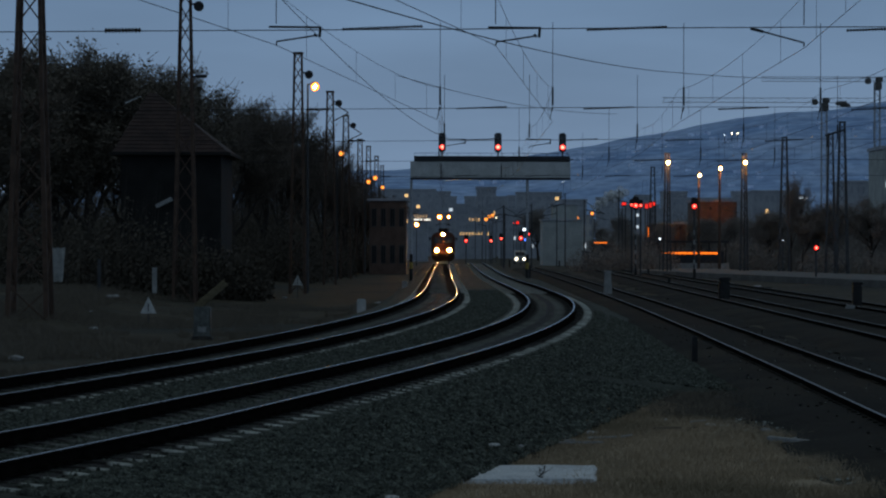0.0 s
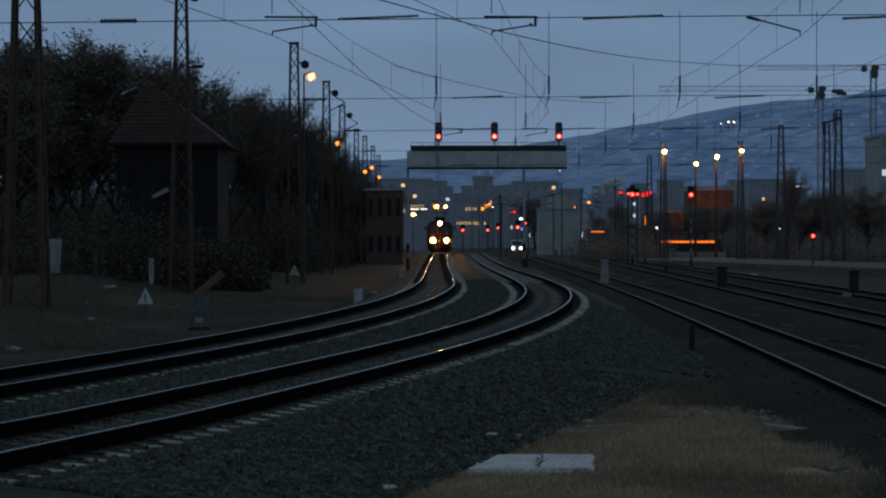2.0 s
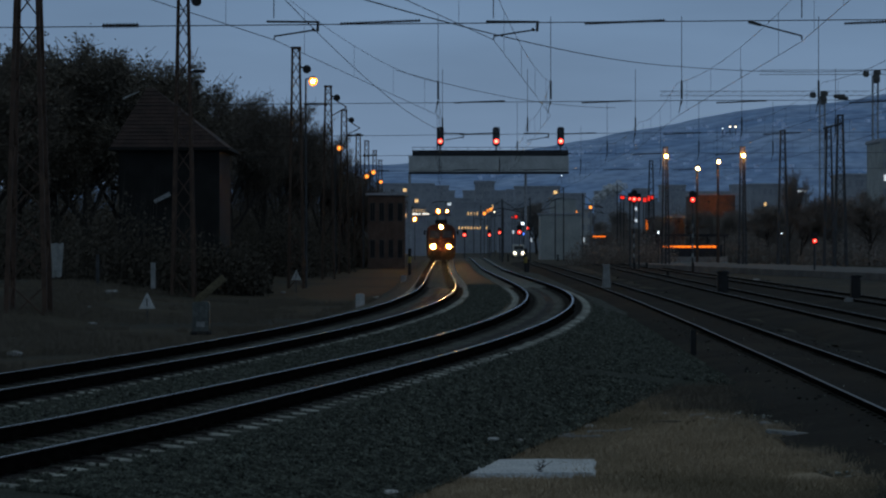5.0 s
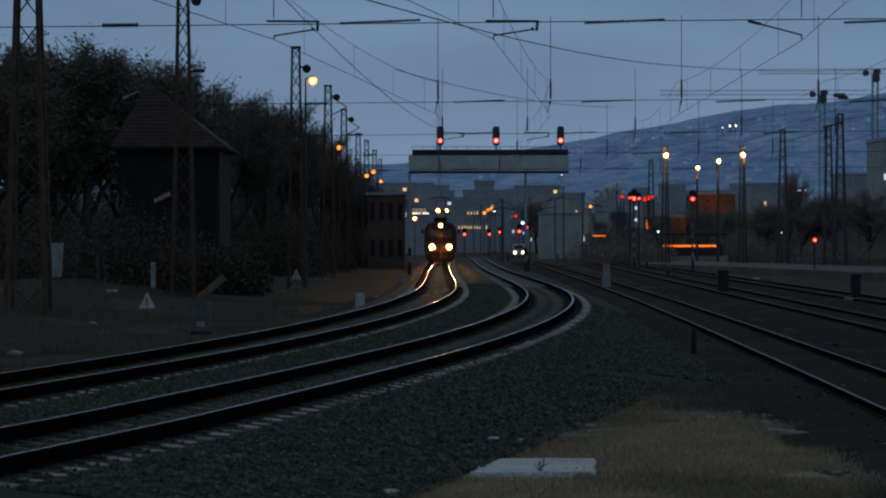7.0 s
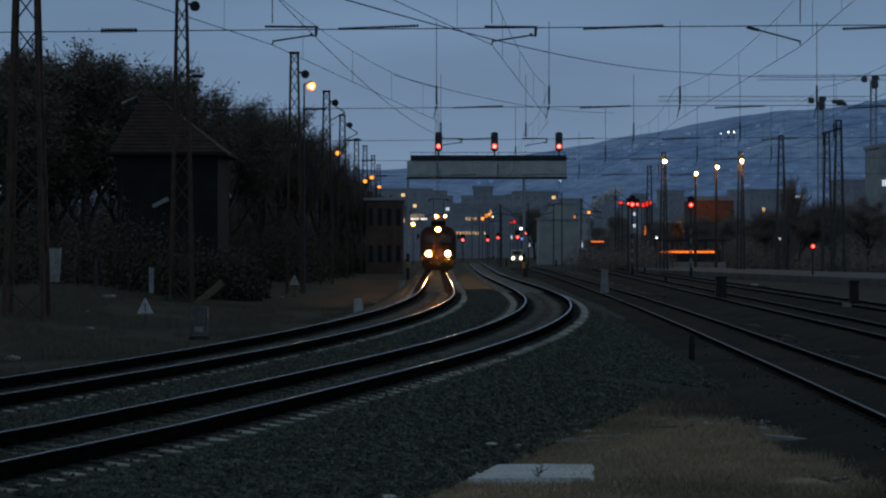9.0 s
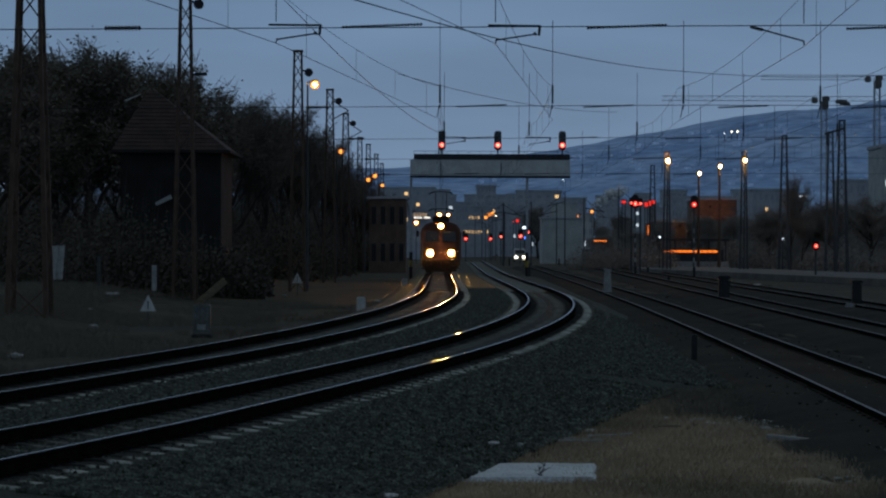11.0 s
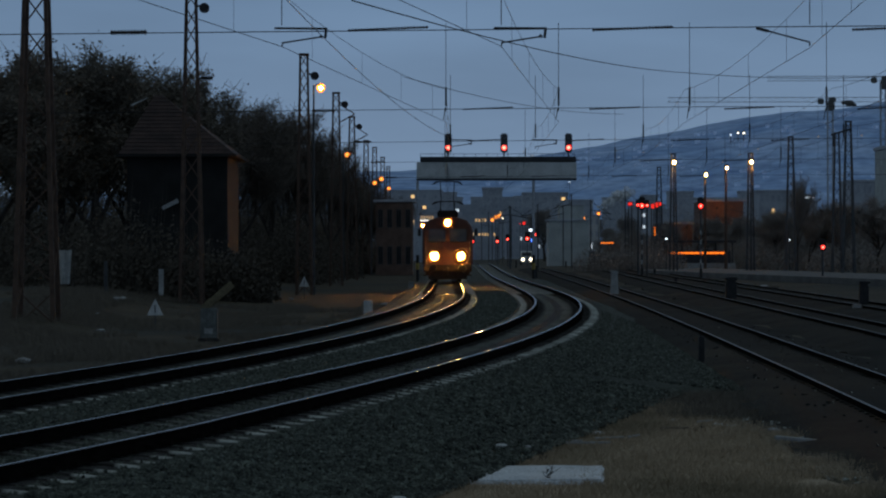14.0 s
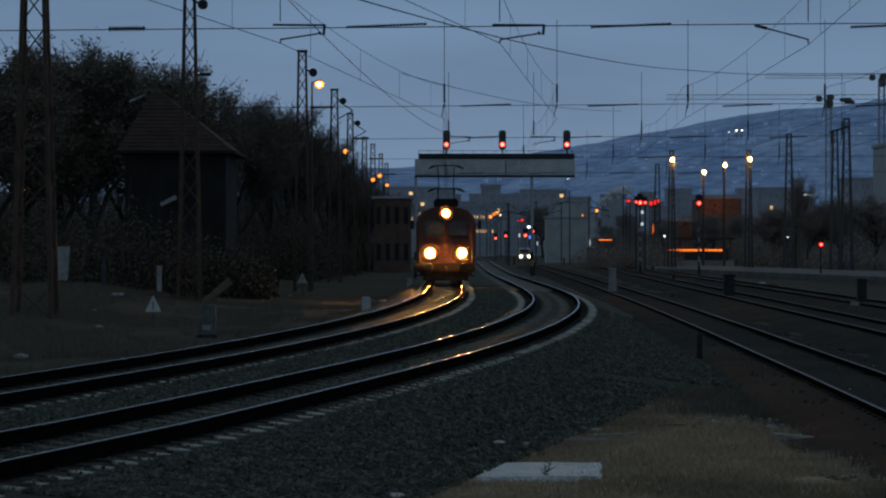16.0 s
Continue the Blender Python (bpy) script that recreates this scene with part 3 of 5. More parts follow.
# ---- lamps ----
def street_lamp(place, ground_z, r, material, arm=0.0, label="street lamp glowing amber on a slim steel pole", pole=True, group="street lamps", pr=0.06, name="street_lamp", reach=0.15):
    x, y, z = place
    ob = thing(name, (x, y, ground_z), label, "lamp", group)
    h = z - ground_z
    bm = bmesh.new()
    if arm:
        bar(bm, (arm, 0.1, 0), (arm, 0.1, h + 0.15), pr * 1.4, pr * 0.8, 8)
        bar(bm, (arm, 0.1, h + 0.12), (0, 0, h + r * 1.1), pr * 0.7, None, 6)
    else:
        bar(bm, (0, reach, 0), (0, reach, h + r * 1.1), pr * 1.4, pr * 0.8, 8)
        bar(bm, (0, reach, h + r * 1.1), (0, 0, h + r * 1.1), pr * 0.6, None, 6)
    part("pole", bm, M["steel" if reach < 0.8 else "rust"], ob)
    bm = bmesh.new()
    bar(bm, (0, 0, h + r * 0.95), (0, 0, h + r * 1.2), r * 0.8, r * 0.5, 10)
    part("hood", bm, M["steel"], ob)
    # glowing disc behind the bulb, put in for the lamp's halo
    if material in ("lamp_sodium", "lamp_amber") and y < 2000 and reach < 0.3:
        bm = bmesh.new()
        bar(bm, (0, 0.02, h), (0, 0.10, h), r * 1.08, r * 1.0, 18)
        part("reflector", bm, M["reflector"], ob, "glowing amber disc standing in for the lamp's halo")
    # plate that hides the added wall light from the front
    if material == "lamp_added":
        bm = bmesh.new()
        box(bm, -r * 1.1, r * 1.1, -r * 1.3, -r * 1.1, h - r * 1.1, h + r * 1.2)
        box(bm, -r * 1.1, r * 1.1, -r * 1.1, r * 0.8, h + r * 1.21, h + r * 1.4)
        part("shade", bm, M["black"], ob, "dark plate hiding the added lamp and turning its light to the wall")
    bm = bmesh.new()
    ball(bm, (0, 0, h), r * 0.43, 14, 1.0)
    part("bulb", bm, M[material], ob, "glowing lamp glass", smooth=True)
    return ob


def hills(profile, y, depth, name, label):
    """A long ridge: front slope, crest and back, with wooded unevenness."""
    rows = []
    fine = []
    for (xa, za), (xb, zb) in zip(profile, profile[1:]):
        for k in range(14):
            f = k / 14
            fine.append((xa + (xb - xa) * f, za + (zb - za) * f))
    for j in range(13):
        g = j / 12
        row = []
        for x, z in fine:
            w = 6 * noise.noise((x * 0.010, g * 2.5, 2)) + 2.0 * noise.noise((x * 0.03, g * 4, 5))
            row.append((x, y + depth * g, -2 + (z + 2) * math.sin(g * math.pi / 2) ** 0.8 + w * g))
        rows.append(row)
    rows.append([(x, yy + 400, -5) for x, yy, z in rows[-1]])
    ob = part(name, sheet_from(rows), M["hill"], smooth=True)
    rng, houses = random.Random(77), bmesh.new()
    for _ in range(260):
        g, x = rng.uniform(0.16, 0.72), rng.uniform(40, 660)
        if noise.noise((x * 0.012, g * 6, 9)) < -0.05:
            continue
        crest = float(np.interp(x, [p[0] for p in profile], [p[1] for p in profile]))
        z = -2 + (crest + 2) * math.sin(g * math.pi / 2) ** 0.8
        w, h = rng.uniform(1.5, 4.0), rng.uniform(1.0, 2.6)
        box(houses, x - w, x + w, y + depth * g - 3, y + depth * g + 3, z - 4, z + h)
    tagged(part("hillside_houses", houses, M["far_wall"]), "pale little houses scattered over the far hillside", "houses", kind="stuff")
    return tagged(ob, label, "hill", kind="structure")


def oily_strips(n, y0, y1):
    """Dark greasy stones along both rails and down the middle of a track."""
    t = LINES[n]
    for a, b in ((-1.10, -0.52), (-0.17, 0.17), (0.52, 1.10)):
        rows = []
        for i in range(0, len(t["s"]), 2):
            y = t["y"][i]
            if y0 <= y <= y1:
                c, s = math.cos(t["th"][i]), math.sin(t["th"][i])
                row = []
                for k in range(5):
                    o = a + (b - a) * k / 4 + (0.10 * noise.noise((y * 0.9, a, k)) if k in (0, 4) else 0)
                    row.append((t["x"][i] + o * c, y - o * s, lift(n, y) + 0.022 + (0.012 * noise.noise((y * 3, o * 4, n)) if 0 < k < 4 else -0.02)))
                rows.append(row)
        tagged(part("oily_ballast", sheet_from(rows), M["oily"], smooth=True), "dark greasy ballast along the rails", "ballast", kind="structure")


# ---- trees and bushes ----
def tree_meshes(seed, height, spread, twigs, leaves):
    """Meshes of a bare winter tree: trunk with limbs, and a crown of fine twigs with withered leaves left on."""
    rng = random.Random(seed)
    V, Fc, V2, F2 = [], [], [], []

    def stick(vs, fs, a, b, r0, r1, sides):
        d = (b - a).normalized()
        u = d.orthogonal().normalized()
        w = d.cross(u)
        k0 = len(vs)
        for c, r in ((a, r0), (b, r1)):
            for k in range(sides):
                vs.append(c + (u * math.cos(k * math.tau / sides) + w * math.sin(k * math.tau / sides)) * r)
        for k in range(sides):
            j = (k + 1) % sides
            fs.append((k0 + k, k0 + j, k0 + sides + j, k0 + sides + k))

    ends = []

    def grow(p, d, length, r, level):
        n = 3
        for k in range(n):
            q = p + d * (length / n)
            stick(V if level < 3 else V2, Fc if level < 3 else F2, p, q, r, r * 0.82, 6 if level < 2 else 3)
            p, r = q, r * 0.82
            d = (d + Vector((rng.uniform(-1, 1), rng.uniform(-1, 1), rng.uniform(-0.4, 0.8))) * 0.16).normalized()
            if level >= 2:
                ends.append(p)
            if level < 4 and (k > 0 or level > 0):
                for _ in range(2 if level < 3 else 2):
                    side = Vector((rng.uniform(-1, 1), rng.uniform(-1, 1), rng.uniform(-0.1, 0.75)))
                    nd = (d * 0.75 + side * spread).normalized()
                    grow(p, nd, length * rng.uniform(0.52, 0.72), r * 0.6, level + 1)
        if level < 3:
            grow(p, d, length * 0.6, r * 0.8, level + 1)

    grow(Vector((0, 0, -0.5)), Vector((0.02, 0, 1)), height * 0.36, height * 0.022, 0)
    for _ in range(twigs):
        p = rng.choice(ends)
        q = p + Vector((rng.uniform(-1, 1), rng.uniform(-1, 1), rng.uniform(-0.5, 1.2))) * height * 0.035
        stick(V2, F2, p, q, 0.014, 0.006, 3)
    for _ in range(leaves):
        p = rng.choice(ends) + Vector((rng.gauss(0, 1), rng.gauss(0, 1), rng.gauss(0, 1))) * height * 0.013
        s = rng.uniform(0.03, 0.075)
        a = Vector((rng.uniform(-1, 1), rng.uniform(-1, 1), rng.uniform(-1, 1))).normalized()
        b = a.orthogonal().normalized() * s
        c = a.cross(b).normalized() * s
        k0 = len(V2)
        V2 += [p - b, p + c * 0.6, p + b, p - c * 0.6]
        F2.append((k0, k0 + 1, k0 + 2, k0 + 3))
    top = max(v.z for v in V2)
    out = []
    for nm, vs, fs, mt in (("trunk", V, Fc, "bark"), ("crown", V2, F2, "twig" if leaves < 3000 else "leaf")):
        me = bpy.data.meshes.new(nm)
        me.from_pydata([v * (height / top) for v in vs], [], fs)
        me.materials.append(M[mt])
        out.append(me)
    return out


TREES = [tree_meshes(11, 10, 0.75, 6000, 26000), tree_meshes(12, 10, 0.62, 9000, 2500), tree_meshes(13, 10, 0.9, 6000, 18000), tree_meshes(15, 10, 0.8, 8000, 1200)]


# far trees: same crowns recoloured paler to paint haze over them
HAZED_TREES = []
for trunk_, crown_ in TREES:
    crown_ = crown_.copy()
    crown_.materials[0] = M["twig_hazed"]
    HAZED_TREES.append([trunk_, crown_])


def tree(kind, x, y, height, width=1.0, label="tall bare winter tree with dense dark twigs", group="trees beside the line", meshes=TREES):
    ob = thing("tree", (x, y, -0.45), label, "tree", group, rz=(x * 37 + y * 11) % 360)
    for nm, me in zip(("trunk", "crown"), meshes[kind]):
        o = new(nm, me)
        o.parent = ob
    ob.scale = (height / 10 * width, height / 10 * width, height / 10)
    return ob


def thicket(name, spots, seed, label, density=420, material="leaf"):
    """Low dense brushwood: many leaning stems and small leaves in uneven clumps."""
    rng = random.Random(seed)
    V, F = [], []
    for x, y, r, h in spots:
        for _ in range(int(density * 2.2 * r)):
            a, q = rng.uniform(0, math.tau), math.sqrt(rng.random()) * r
            hh = h * (1 - 0.6 * (q / r) ** 2) * rng.uniform(0.35, 1.0)
            p = Vector((x + math.cos(a) * q, y + math.sin(a) * q * 0.8, -0.45 + hh * rng.random() ** 0.7))
            s = rng.uniform(0.05, 0.14)
            n = Vector((rng.uniform(-1, 1), rng.uniform(-1, 1), rng.uniform(-1, 1))).normalized()
            b = n.orthogonal().normalized() * s
            c = n.cross(b).normalized() * s
            k = len(V)
            V += [p - b, p + c * 0.7, p + b, p - c * 0.7]
            F.append((k, k + 1, k + 2, k + 3))
        for _ in range(int(14 * r)):
            a, q = rng.uniform(0, math.tau), math.sqrt(rng.random()) * r
            p = Vector((x + math.cos(a) * q, y + math.sin(a) * q * 0.8, -0.5))
            t = p + Vector((rng.gauss(0, 0.5), rng.gauss(0, 0.5), h * rng.uniform(0.5, 1.15)))
            k = len(V)
            V += [p + Vector((-0.03, 0, 0)), p + Vector((0.03, 0, 0)), t]
            F.append((k, k + 1, k + 2))
    me = bpy.data.meshes.new(name)
    me.from_pydata(V, [], F)
    me.materials.append(M[material])
    return tagged(new(name, me), label, "bushes", kind="stuff")


def grass(name, area, count, seed, h, material="straw", label="tufts of dry straw-coloured grass"):
    rng = random.Random(seed)
    V, F = [], []
    for _ in range(count):
        x, y, z = area(rng)
        if x is None:
            continue
        for _ in range(5):
            p = Vector((x + rng.gauss(0, 0.05), y + rng.gauss(0, 0.05), z))
            t = p + Vector((rng.gauss(0, 0.5), rng.gauss(0, 0.5), 1)) * h * rng.uniform(0.4, 1.1)
            k = len(V)
            V += [p + Vector((-0.006, 0, 0)), p + Vector((0.006, 0, 0)), t]
            F.append((k, k + 1, k + 2))
    me = bpy.data.meshes.new(name)
    me.from_pydata(V, [], F)
    me.materials.append(M[material])
    return tagged(new(name, me), label, "grass", kind="stuff")


# ---- buildings ----
def window_in(parent, x, y, z, w, h, pane="glass", label="", sash="facade_dark"):
    bm = bmesh.new()
    for a, b, c, d in ((-w / 2, w / 2, -h / 2, -h / 2 + 0.08), (-w / 2, w / 2, h / 2 - 0.08, h / 2), (-w / 2, -w / 2 + 0.08, -h / 2 + 0.08, h / 2 - 0.08),
                       (w / 2 - 0.08, w / 2, -h / 2 + 0.08, h / 2 - 0.08), (-0.03, 0.03, -h / 2 + 0.08, h / 2 - 0.08)):
        box(bm, x + a, x + b, y - 0.06, y + 0.02, z + c, z + d)
    win = part("window", bm, M[sash], parent)
    bm = bmesh.new()
    box(bm, x - w / 2 + 0.08, x + w / 2 - 0.08, y - 0.02, y + 0.01, z - h / 2 + 0.08, z + h / 2 - 0.08)
    part("pane", bm, M[pane], win, label)
    return win


def block(name, x0, x1, y, depth, z1, label, material="facade", cols=0, rows=0, lit=(), pane="pane_warm", roof="panel_dark", group="", base=-0.5, win=None):
    """A plain building with a parapet roof and windows set into its front."""
    ob = thing(name, ((x0 + x1) / 2, y, base), label, "building", group)
    w, h = (x1 - x0) / 2, z1 - base
    bm = bmesh.new()
    box(bm, -w, w, 0, depth, 0, h, bevel=0.03)
    part("wall", bm, M[material], ob)
    bm = bmesh.new()
    box(bm, -w - 0.25, w + 0.25, -0.25, depth + 0.25, h, h + max(0.25, h * 0.03), bevel=0.04)
    part("roof", bm, M[roof], ob)
    for r in range(rows):
        for c in range(cols):
            ww, wh = win or (2 * w / cols * 0.55, h / rows * 0.5)
            window_in(ob, -w + (c + 0.5) * 2 * w / cols, -0.01, (r + 0.55) * h / rows, ww, wh, pane if (r, c) in lit else "plaster" if material == "brick" else "pane_hazed", sash="steel" if material == "brick" else "facade_dark")
    return ob


def signal_box_house():
    """Old two-storey house with a hipped tile roof and wide eaves, among the trees."""
    x0, x1, y, d = -16.543, -10.647, 132.0, 8.0
    cx, w = (x0 + x1) / 2, (x1 - x0) / 2
    ze, zr = 7.0, 10.2
    ob = thing("house", (cx, y, -0.5), "dark old railway house with a hipped red tile roof", "house")
    bm = bmesh.new()
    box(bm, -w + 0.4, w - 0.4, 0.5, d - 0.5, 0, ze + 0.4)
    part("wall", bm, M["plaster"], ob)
    slopes = [((-w, 0), (w, 0), (-1.1, 3.6), (-1.5, 3.6)), ((w, 0), (w, d), (-1.1, 3.8), (-1.1, 3.6)), ((w, d), (-w, d), (-1.5, 3.8), (-1.1, 3.8)), ((-w, d), (-w, 0), (-1.5, 3.6), (-1.5, 3.8))]
    roof = bmesh.new()
    for a, b, c, e in slopes:
        vs = [roof.verts.new((a[0], a[1], ze + 0.5)), roof.verts.new((b[0], b[1], ze + 0.5)), roof.verts.new((c[0], c[1], zr + 0.5)), roof.verts.new((e[0], e[1], zr + 0.5))]
        roof.faces.new(vs)
    rf = part("roof", roof, M["roof"], ob, "hipped roof of sooty red tiles")
    bm = bmesh.new()
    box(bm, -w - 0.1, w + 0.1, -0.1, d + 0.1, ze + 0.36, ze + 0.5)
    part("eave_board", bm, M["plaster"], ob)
    tiles = bmesh.new()
    for r in range(16):
        f0 = r / 16
        xl, xr = -w + (w - 1.5) * f0, w - (w + 1.1) * f0
        zz, yy = ze + 0.5 + (zr - ze) * f0, 3.6 * f0
        tube(tiles, [(xl, yy - 0.03, zz + 0.02), (xr, yy - 0.03, zz + 0.02)], 0.018)
    part("tile_course", tiles, M["roof"], rf)["kind"] = "stuff"
    # pale verge boards on the weather side, partly broken
    bm = bmesh.new()
    bar(bm, (-w + 0.60, 0.55, ze + 3.0), (-w + 1.35, 1.2, ze + 3.4), 0.07, 0.03, 4)
    part("verge_board", bm, M["concrete"], ob, "pale weathered board")
    bm = bmesh.new()
    bar(bm, (-w + 2.2, 0.3, 4.75), (-w + 3.0, 0.35, 5.15), 0.13, 0.16, 4)
    part("loose_board", bm, M["concrete"], ob, "pale slanting board")


# ---- locomotive ----
def beam(parent, x, y, z):
    """An added source in an added tube, keeping the headlight's beam to the front."""
    bm = bmesh.new()
    bar(bm, (x, y, z), (x, y - 0.005, z), 0.03, None, 14)
    part("burner", bm, M["burner"], parent, "small blinding source added for the headlight beam")
    bm = bmesh.new()
    for k in range(14):
        a0, a1 = math.tau * k / 14, math.tau * (k + 1) / 14
        for r0, r1, y0, y1 in ((0.034, 0.034, 0.02, -0.58), (0.040, 0.040, 0.02, -0.58), (0.034, 0.040, -0.58, -0.58)):
            bm.faces.new([bm.verts.new((x + r * math.cos(a), y + q, z + r * math.sin(a))) for r, a, q in ((r0, a0, y0), (r0, a1, y0), (r1, a1, y1), (r1, a0, y1))])
    bar(bm, (x, y + 0.026, z), (x, y + 0.012, z), 0.040, None, 14)
    part("tube", bm, M["loco_dark"], parent, "dark tube added to narrow the headlight beam")


def lens(bm, x, y, z, r, squash):
    """A flat round dome."""
    out = bmesh.ops.create_uvsphere(bm, u_segments=20, v_segments=12, radius=r)
    bmesh.ops.transform(bm, matrix=Matrix.Translation((x, y, z)) @ Matrix.Diagonal((1, squash, 1, 1)), verts=out["verts"])


def dish(bm, x, y, z, r0, r1, deep, sides=28):
    """A shallow flared ring, open to the front with a thin back, added as a lamp's halo."""
    rings = []
    for f in (0.0, 0.35, 0.7, 1.0, 1.0, 0.5, 0.0):
        r, back = r0 + (r1 - r0) * f, 0.03 if len(rings) > 3 else 0.0
        rings.append([bm.verts.new((x + r * math.cos(k * math.tau / sides), y - deep * f ** 1.6 + back, z + r * math.sin(k * math.tau / sides))) for k in range(sides)])
    for a, b in zip(rings, rings[1:]):
        for k in range(sides):
            j = (k + 1) % sides
            bm.faces.new((a[k], a[j], b[j], b[k]))
    return bm


def locomotive():
    ob = thing("locomotive", (0, 0, 0), "dark red electric locomotive with three lit headlights", "locomotive")
    L = 15.6
    prof = [(-1.46, 1.05), (-1.5, 1.25), (-1.5, 3.05), (-1.42, 3.35), (-1.15, 3.68), (-0.7, 3.84), (0, 3.9), (0.7, 3.84), (1.15, 3.68), (1.42, 3.35), (1.5, 3.05), (1.5, 1.25), (1.46, 1.05)]
    rings = []
    bm = bmesh.new()
    for y, sx, lift in ((0.0, 0.90, 0), (0.10, 0.97, 0), (0.35, 1.0, 0), (L - 0.35, 1.0, 0), (L - 0.1, 0.97, 0), (L, 0.90, 0)):
        row = []
        for x, z in prof:
            # the cab front leans back above the waist
            yy = y
            if z > 2.2:
                lean = 0.32 * (z - 2.2) / 1.7
                yy = y + lean if y < L / 2 else y - lean
            row.append(bm.verts.new((x * sx, yy, z if z < 3.3 else 3.3 + (z - 3.3) * (0.8 + 0.2 * sx))))
        rings.append(row)
    for a, b in zip(rings, rings[1:]):
        for k in range(len(prof)):
            j = (k + 1) % len(prof)
            bm.faces.new((a[k], b[k], b[j], a[j]))
    bm.faces.new(rings[0])
    bm.faces.new(rings[-1][::-1])
    bmesh.ops.recalc_face_normals(bm, faces=bm.faces)
    body = part("body", bm, M["loco"], ob)
    for sx in (-1, 1):
        bm = bmesh.new()
        box(bm, -0.52, 0.52, -0.03, 0.02, -0.42, 0.42, pose(sx * 0.62, 0.14, 2.78, -10.7, 0, 0), bevel=0.02)
        fr = part("windscreen", bm, M["black"], ob)
        bm = bmesh.new()
        box(bm, -0.46, 0.46, -0.045, -0.02, -0.36, 0.36, pose(sx * 0.62, 0.14, 2.78, -10.7, 0, 0))
        part("pane", bm, M["glass"], fr)
        bm = bmesh.new()
        bar(bm, (sx * 0.3, 0.02, 2.34), (sx * 0.75, 0.02, 2.9), 0.015, None, 4)
        part("wiper", bm, M["black"], fr)
        bm = bmesh.new()
        bar(bm, (sx * 1.48, 0.5, 3.0), (sx * 1.66, 0.42, 3.0), 0.025, None, 5)
        box(bm, sx * 1.68 - 0.09, sx * 1.68 + 0.09, 0.36, 0.44, 2.75, 3.2, bevel=0.02)
        part("mirror", bm, M["black"], ob)
        # lower headlights
        # flat ring is an addition that catches the lamp's light as halo
        bm = bmesh.new()
        dish(bm, sx * 0.785, -0.012, 1.55, 0.25, 0.50, 0.006)
        hl = part("headlight", bm, M["halo_ring"], ob, "shallow ring added round the headlight to catch its halo", True)
        # wider glass with an amber glow that stands in for bloom
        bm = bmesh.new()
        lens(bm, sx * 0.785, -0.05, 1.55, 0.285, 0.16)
        part("lens", bm, M["headlight_bloom"], hl, "headlight glass rim glowing amber in place of bloom", True)
        bm = bmesh.new()
        lens(bm, sx * 0.785, -0.09, 1.55, 0.195, 0.40)
        part("lamp", bm, M["headlight"], hl, "dazzling warm middle of the headlight", True)
        beam(hl, sx * 0.785, -0.172, 1.55)
        # buffers, steps, rails of the front
        bm = bmesh.new()
        bar(bm, (sx * 0.875, 0.0, 0.86), (sx * 0.875, -0.45, 0.86), 0.11, 0.09, 12)
        bf = part("buffer", bm, M["loco_dark"], ob)
        bm = bmesh.new()
        bar(bm, (sx * 0.875, -0.45, 0.86), (sx * 0.875, -0.52, 0.86), 0.23, 0.21, 16)
        part("buffer_plate", bm, M["loco_dark"], bf)
        bm = bmesh.new()
        bar(bm, (sx * 1.3, -0.03, 1.2), (sx * 1.3, -0.03, 2.1), 0.016, None, 5)
        part("grab_rail", bm, M["steel"], ob)
        bm = bmesh.new()
        box(bm, sx * 1.3 - 0.14, sx * 1.3 + 0.14, -0.05, 0.2, 0.4, 0.46)
        bar(bm, (sx * 1.18, 0.0, 0.43), (sx * 1.18, 0.0, 1.0), 0.02, None, 4)
        part("step", bm, M["loco_dark"], ob)
    # headlight on the roof front
    bm = bmesh.new()
    bar(bm, (0, 0.45, 3.54), (0, 0.16, 3.54), 0.30, 0.34, 24)
    dish(bm, 0, 0.155, 3.54, 0.21, 0.37, 0.03)
    hl = part("headlight", bm, M["halo_ring"], ob, "roof lamp housing with an added ring to catch its halo")
    # same painted bloom for the roof lamp
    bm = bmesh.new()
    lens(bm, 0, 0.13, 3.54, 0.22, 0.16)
    part("lens", bm, M["headlight_bloom"], hl, "headlight glass rim glowing amber in place of bloom", True)
    bm = bmesh.new()
    lens(bm, 0, 0.10, 3.54, 0.15, 0.22)
    part("lamp", bm, M["headlight"], hl, "dazzling warm middle of the headlight", True)
    beam(hl, 0, 0.064, 3.54)
    bm = bmesh.new()
    box(bm, -0.62, 0.62, 0.45, 2.4, 3.82, 4.28, bevel=0.08)
    part("roof_box", bm, M["loco_dark"], ob)
    bm = bmesh.new()
    box(bm, -0.45, 0.45, 3.0, L - 3.0, 3.86, 4.05, bevel=0.05)
    part("roof_equipment", bm, M["loco_dark"], ob)
    bm = bmesh.new()
    box(bm, -1.42, 1.42, -0.02, 0.25, 0.62, 1.06, bevel=0.03)
    part("buffer_beam", bm, M["loco_dark"], ob)
    bm = bmesh.new()
    box(bm, -1.15, 1.15, -0.12, 0.0, 0.18, 0.58, bevel=0.03)
    part("rail_guard", bm, M["loco_dark"], ob)
    bm = bmesh.new()
    bar(bm, (0, 0, 0.86), (0, -0.35, 0.82), 0.05, None, 6)
    bar(bm, (0, -0.35, 0.86), (0, -0.37, 0.45), 0.045, None, 6)
    part("coupling", bm, M["loco_dark"], ob)
    bm = bmesh.new()
    box(bm, -1.35, 1.35, 5.6, L - 5.6, 0.35, 1.05, bevel=0.05)
    part("underfloor_tank", bm, M["loco_dark"], ob)
    for y in (1.9, 5.0, L - 5.0, L - 1.9):
        bm = bmesh.new()
        bar(bm, (-0.75, y, 0.59), (0.75, y, 0.59), 0.09, None, 10)
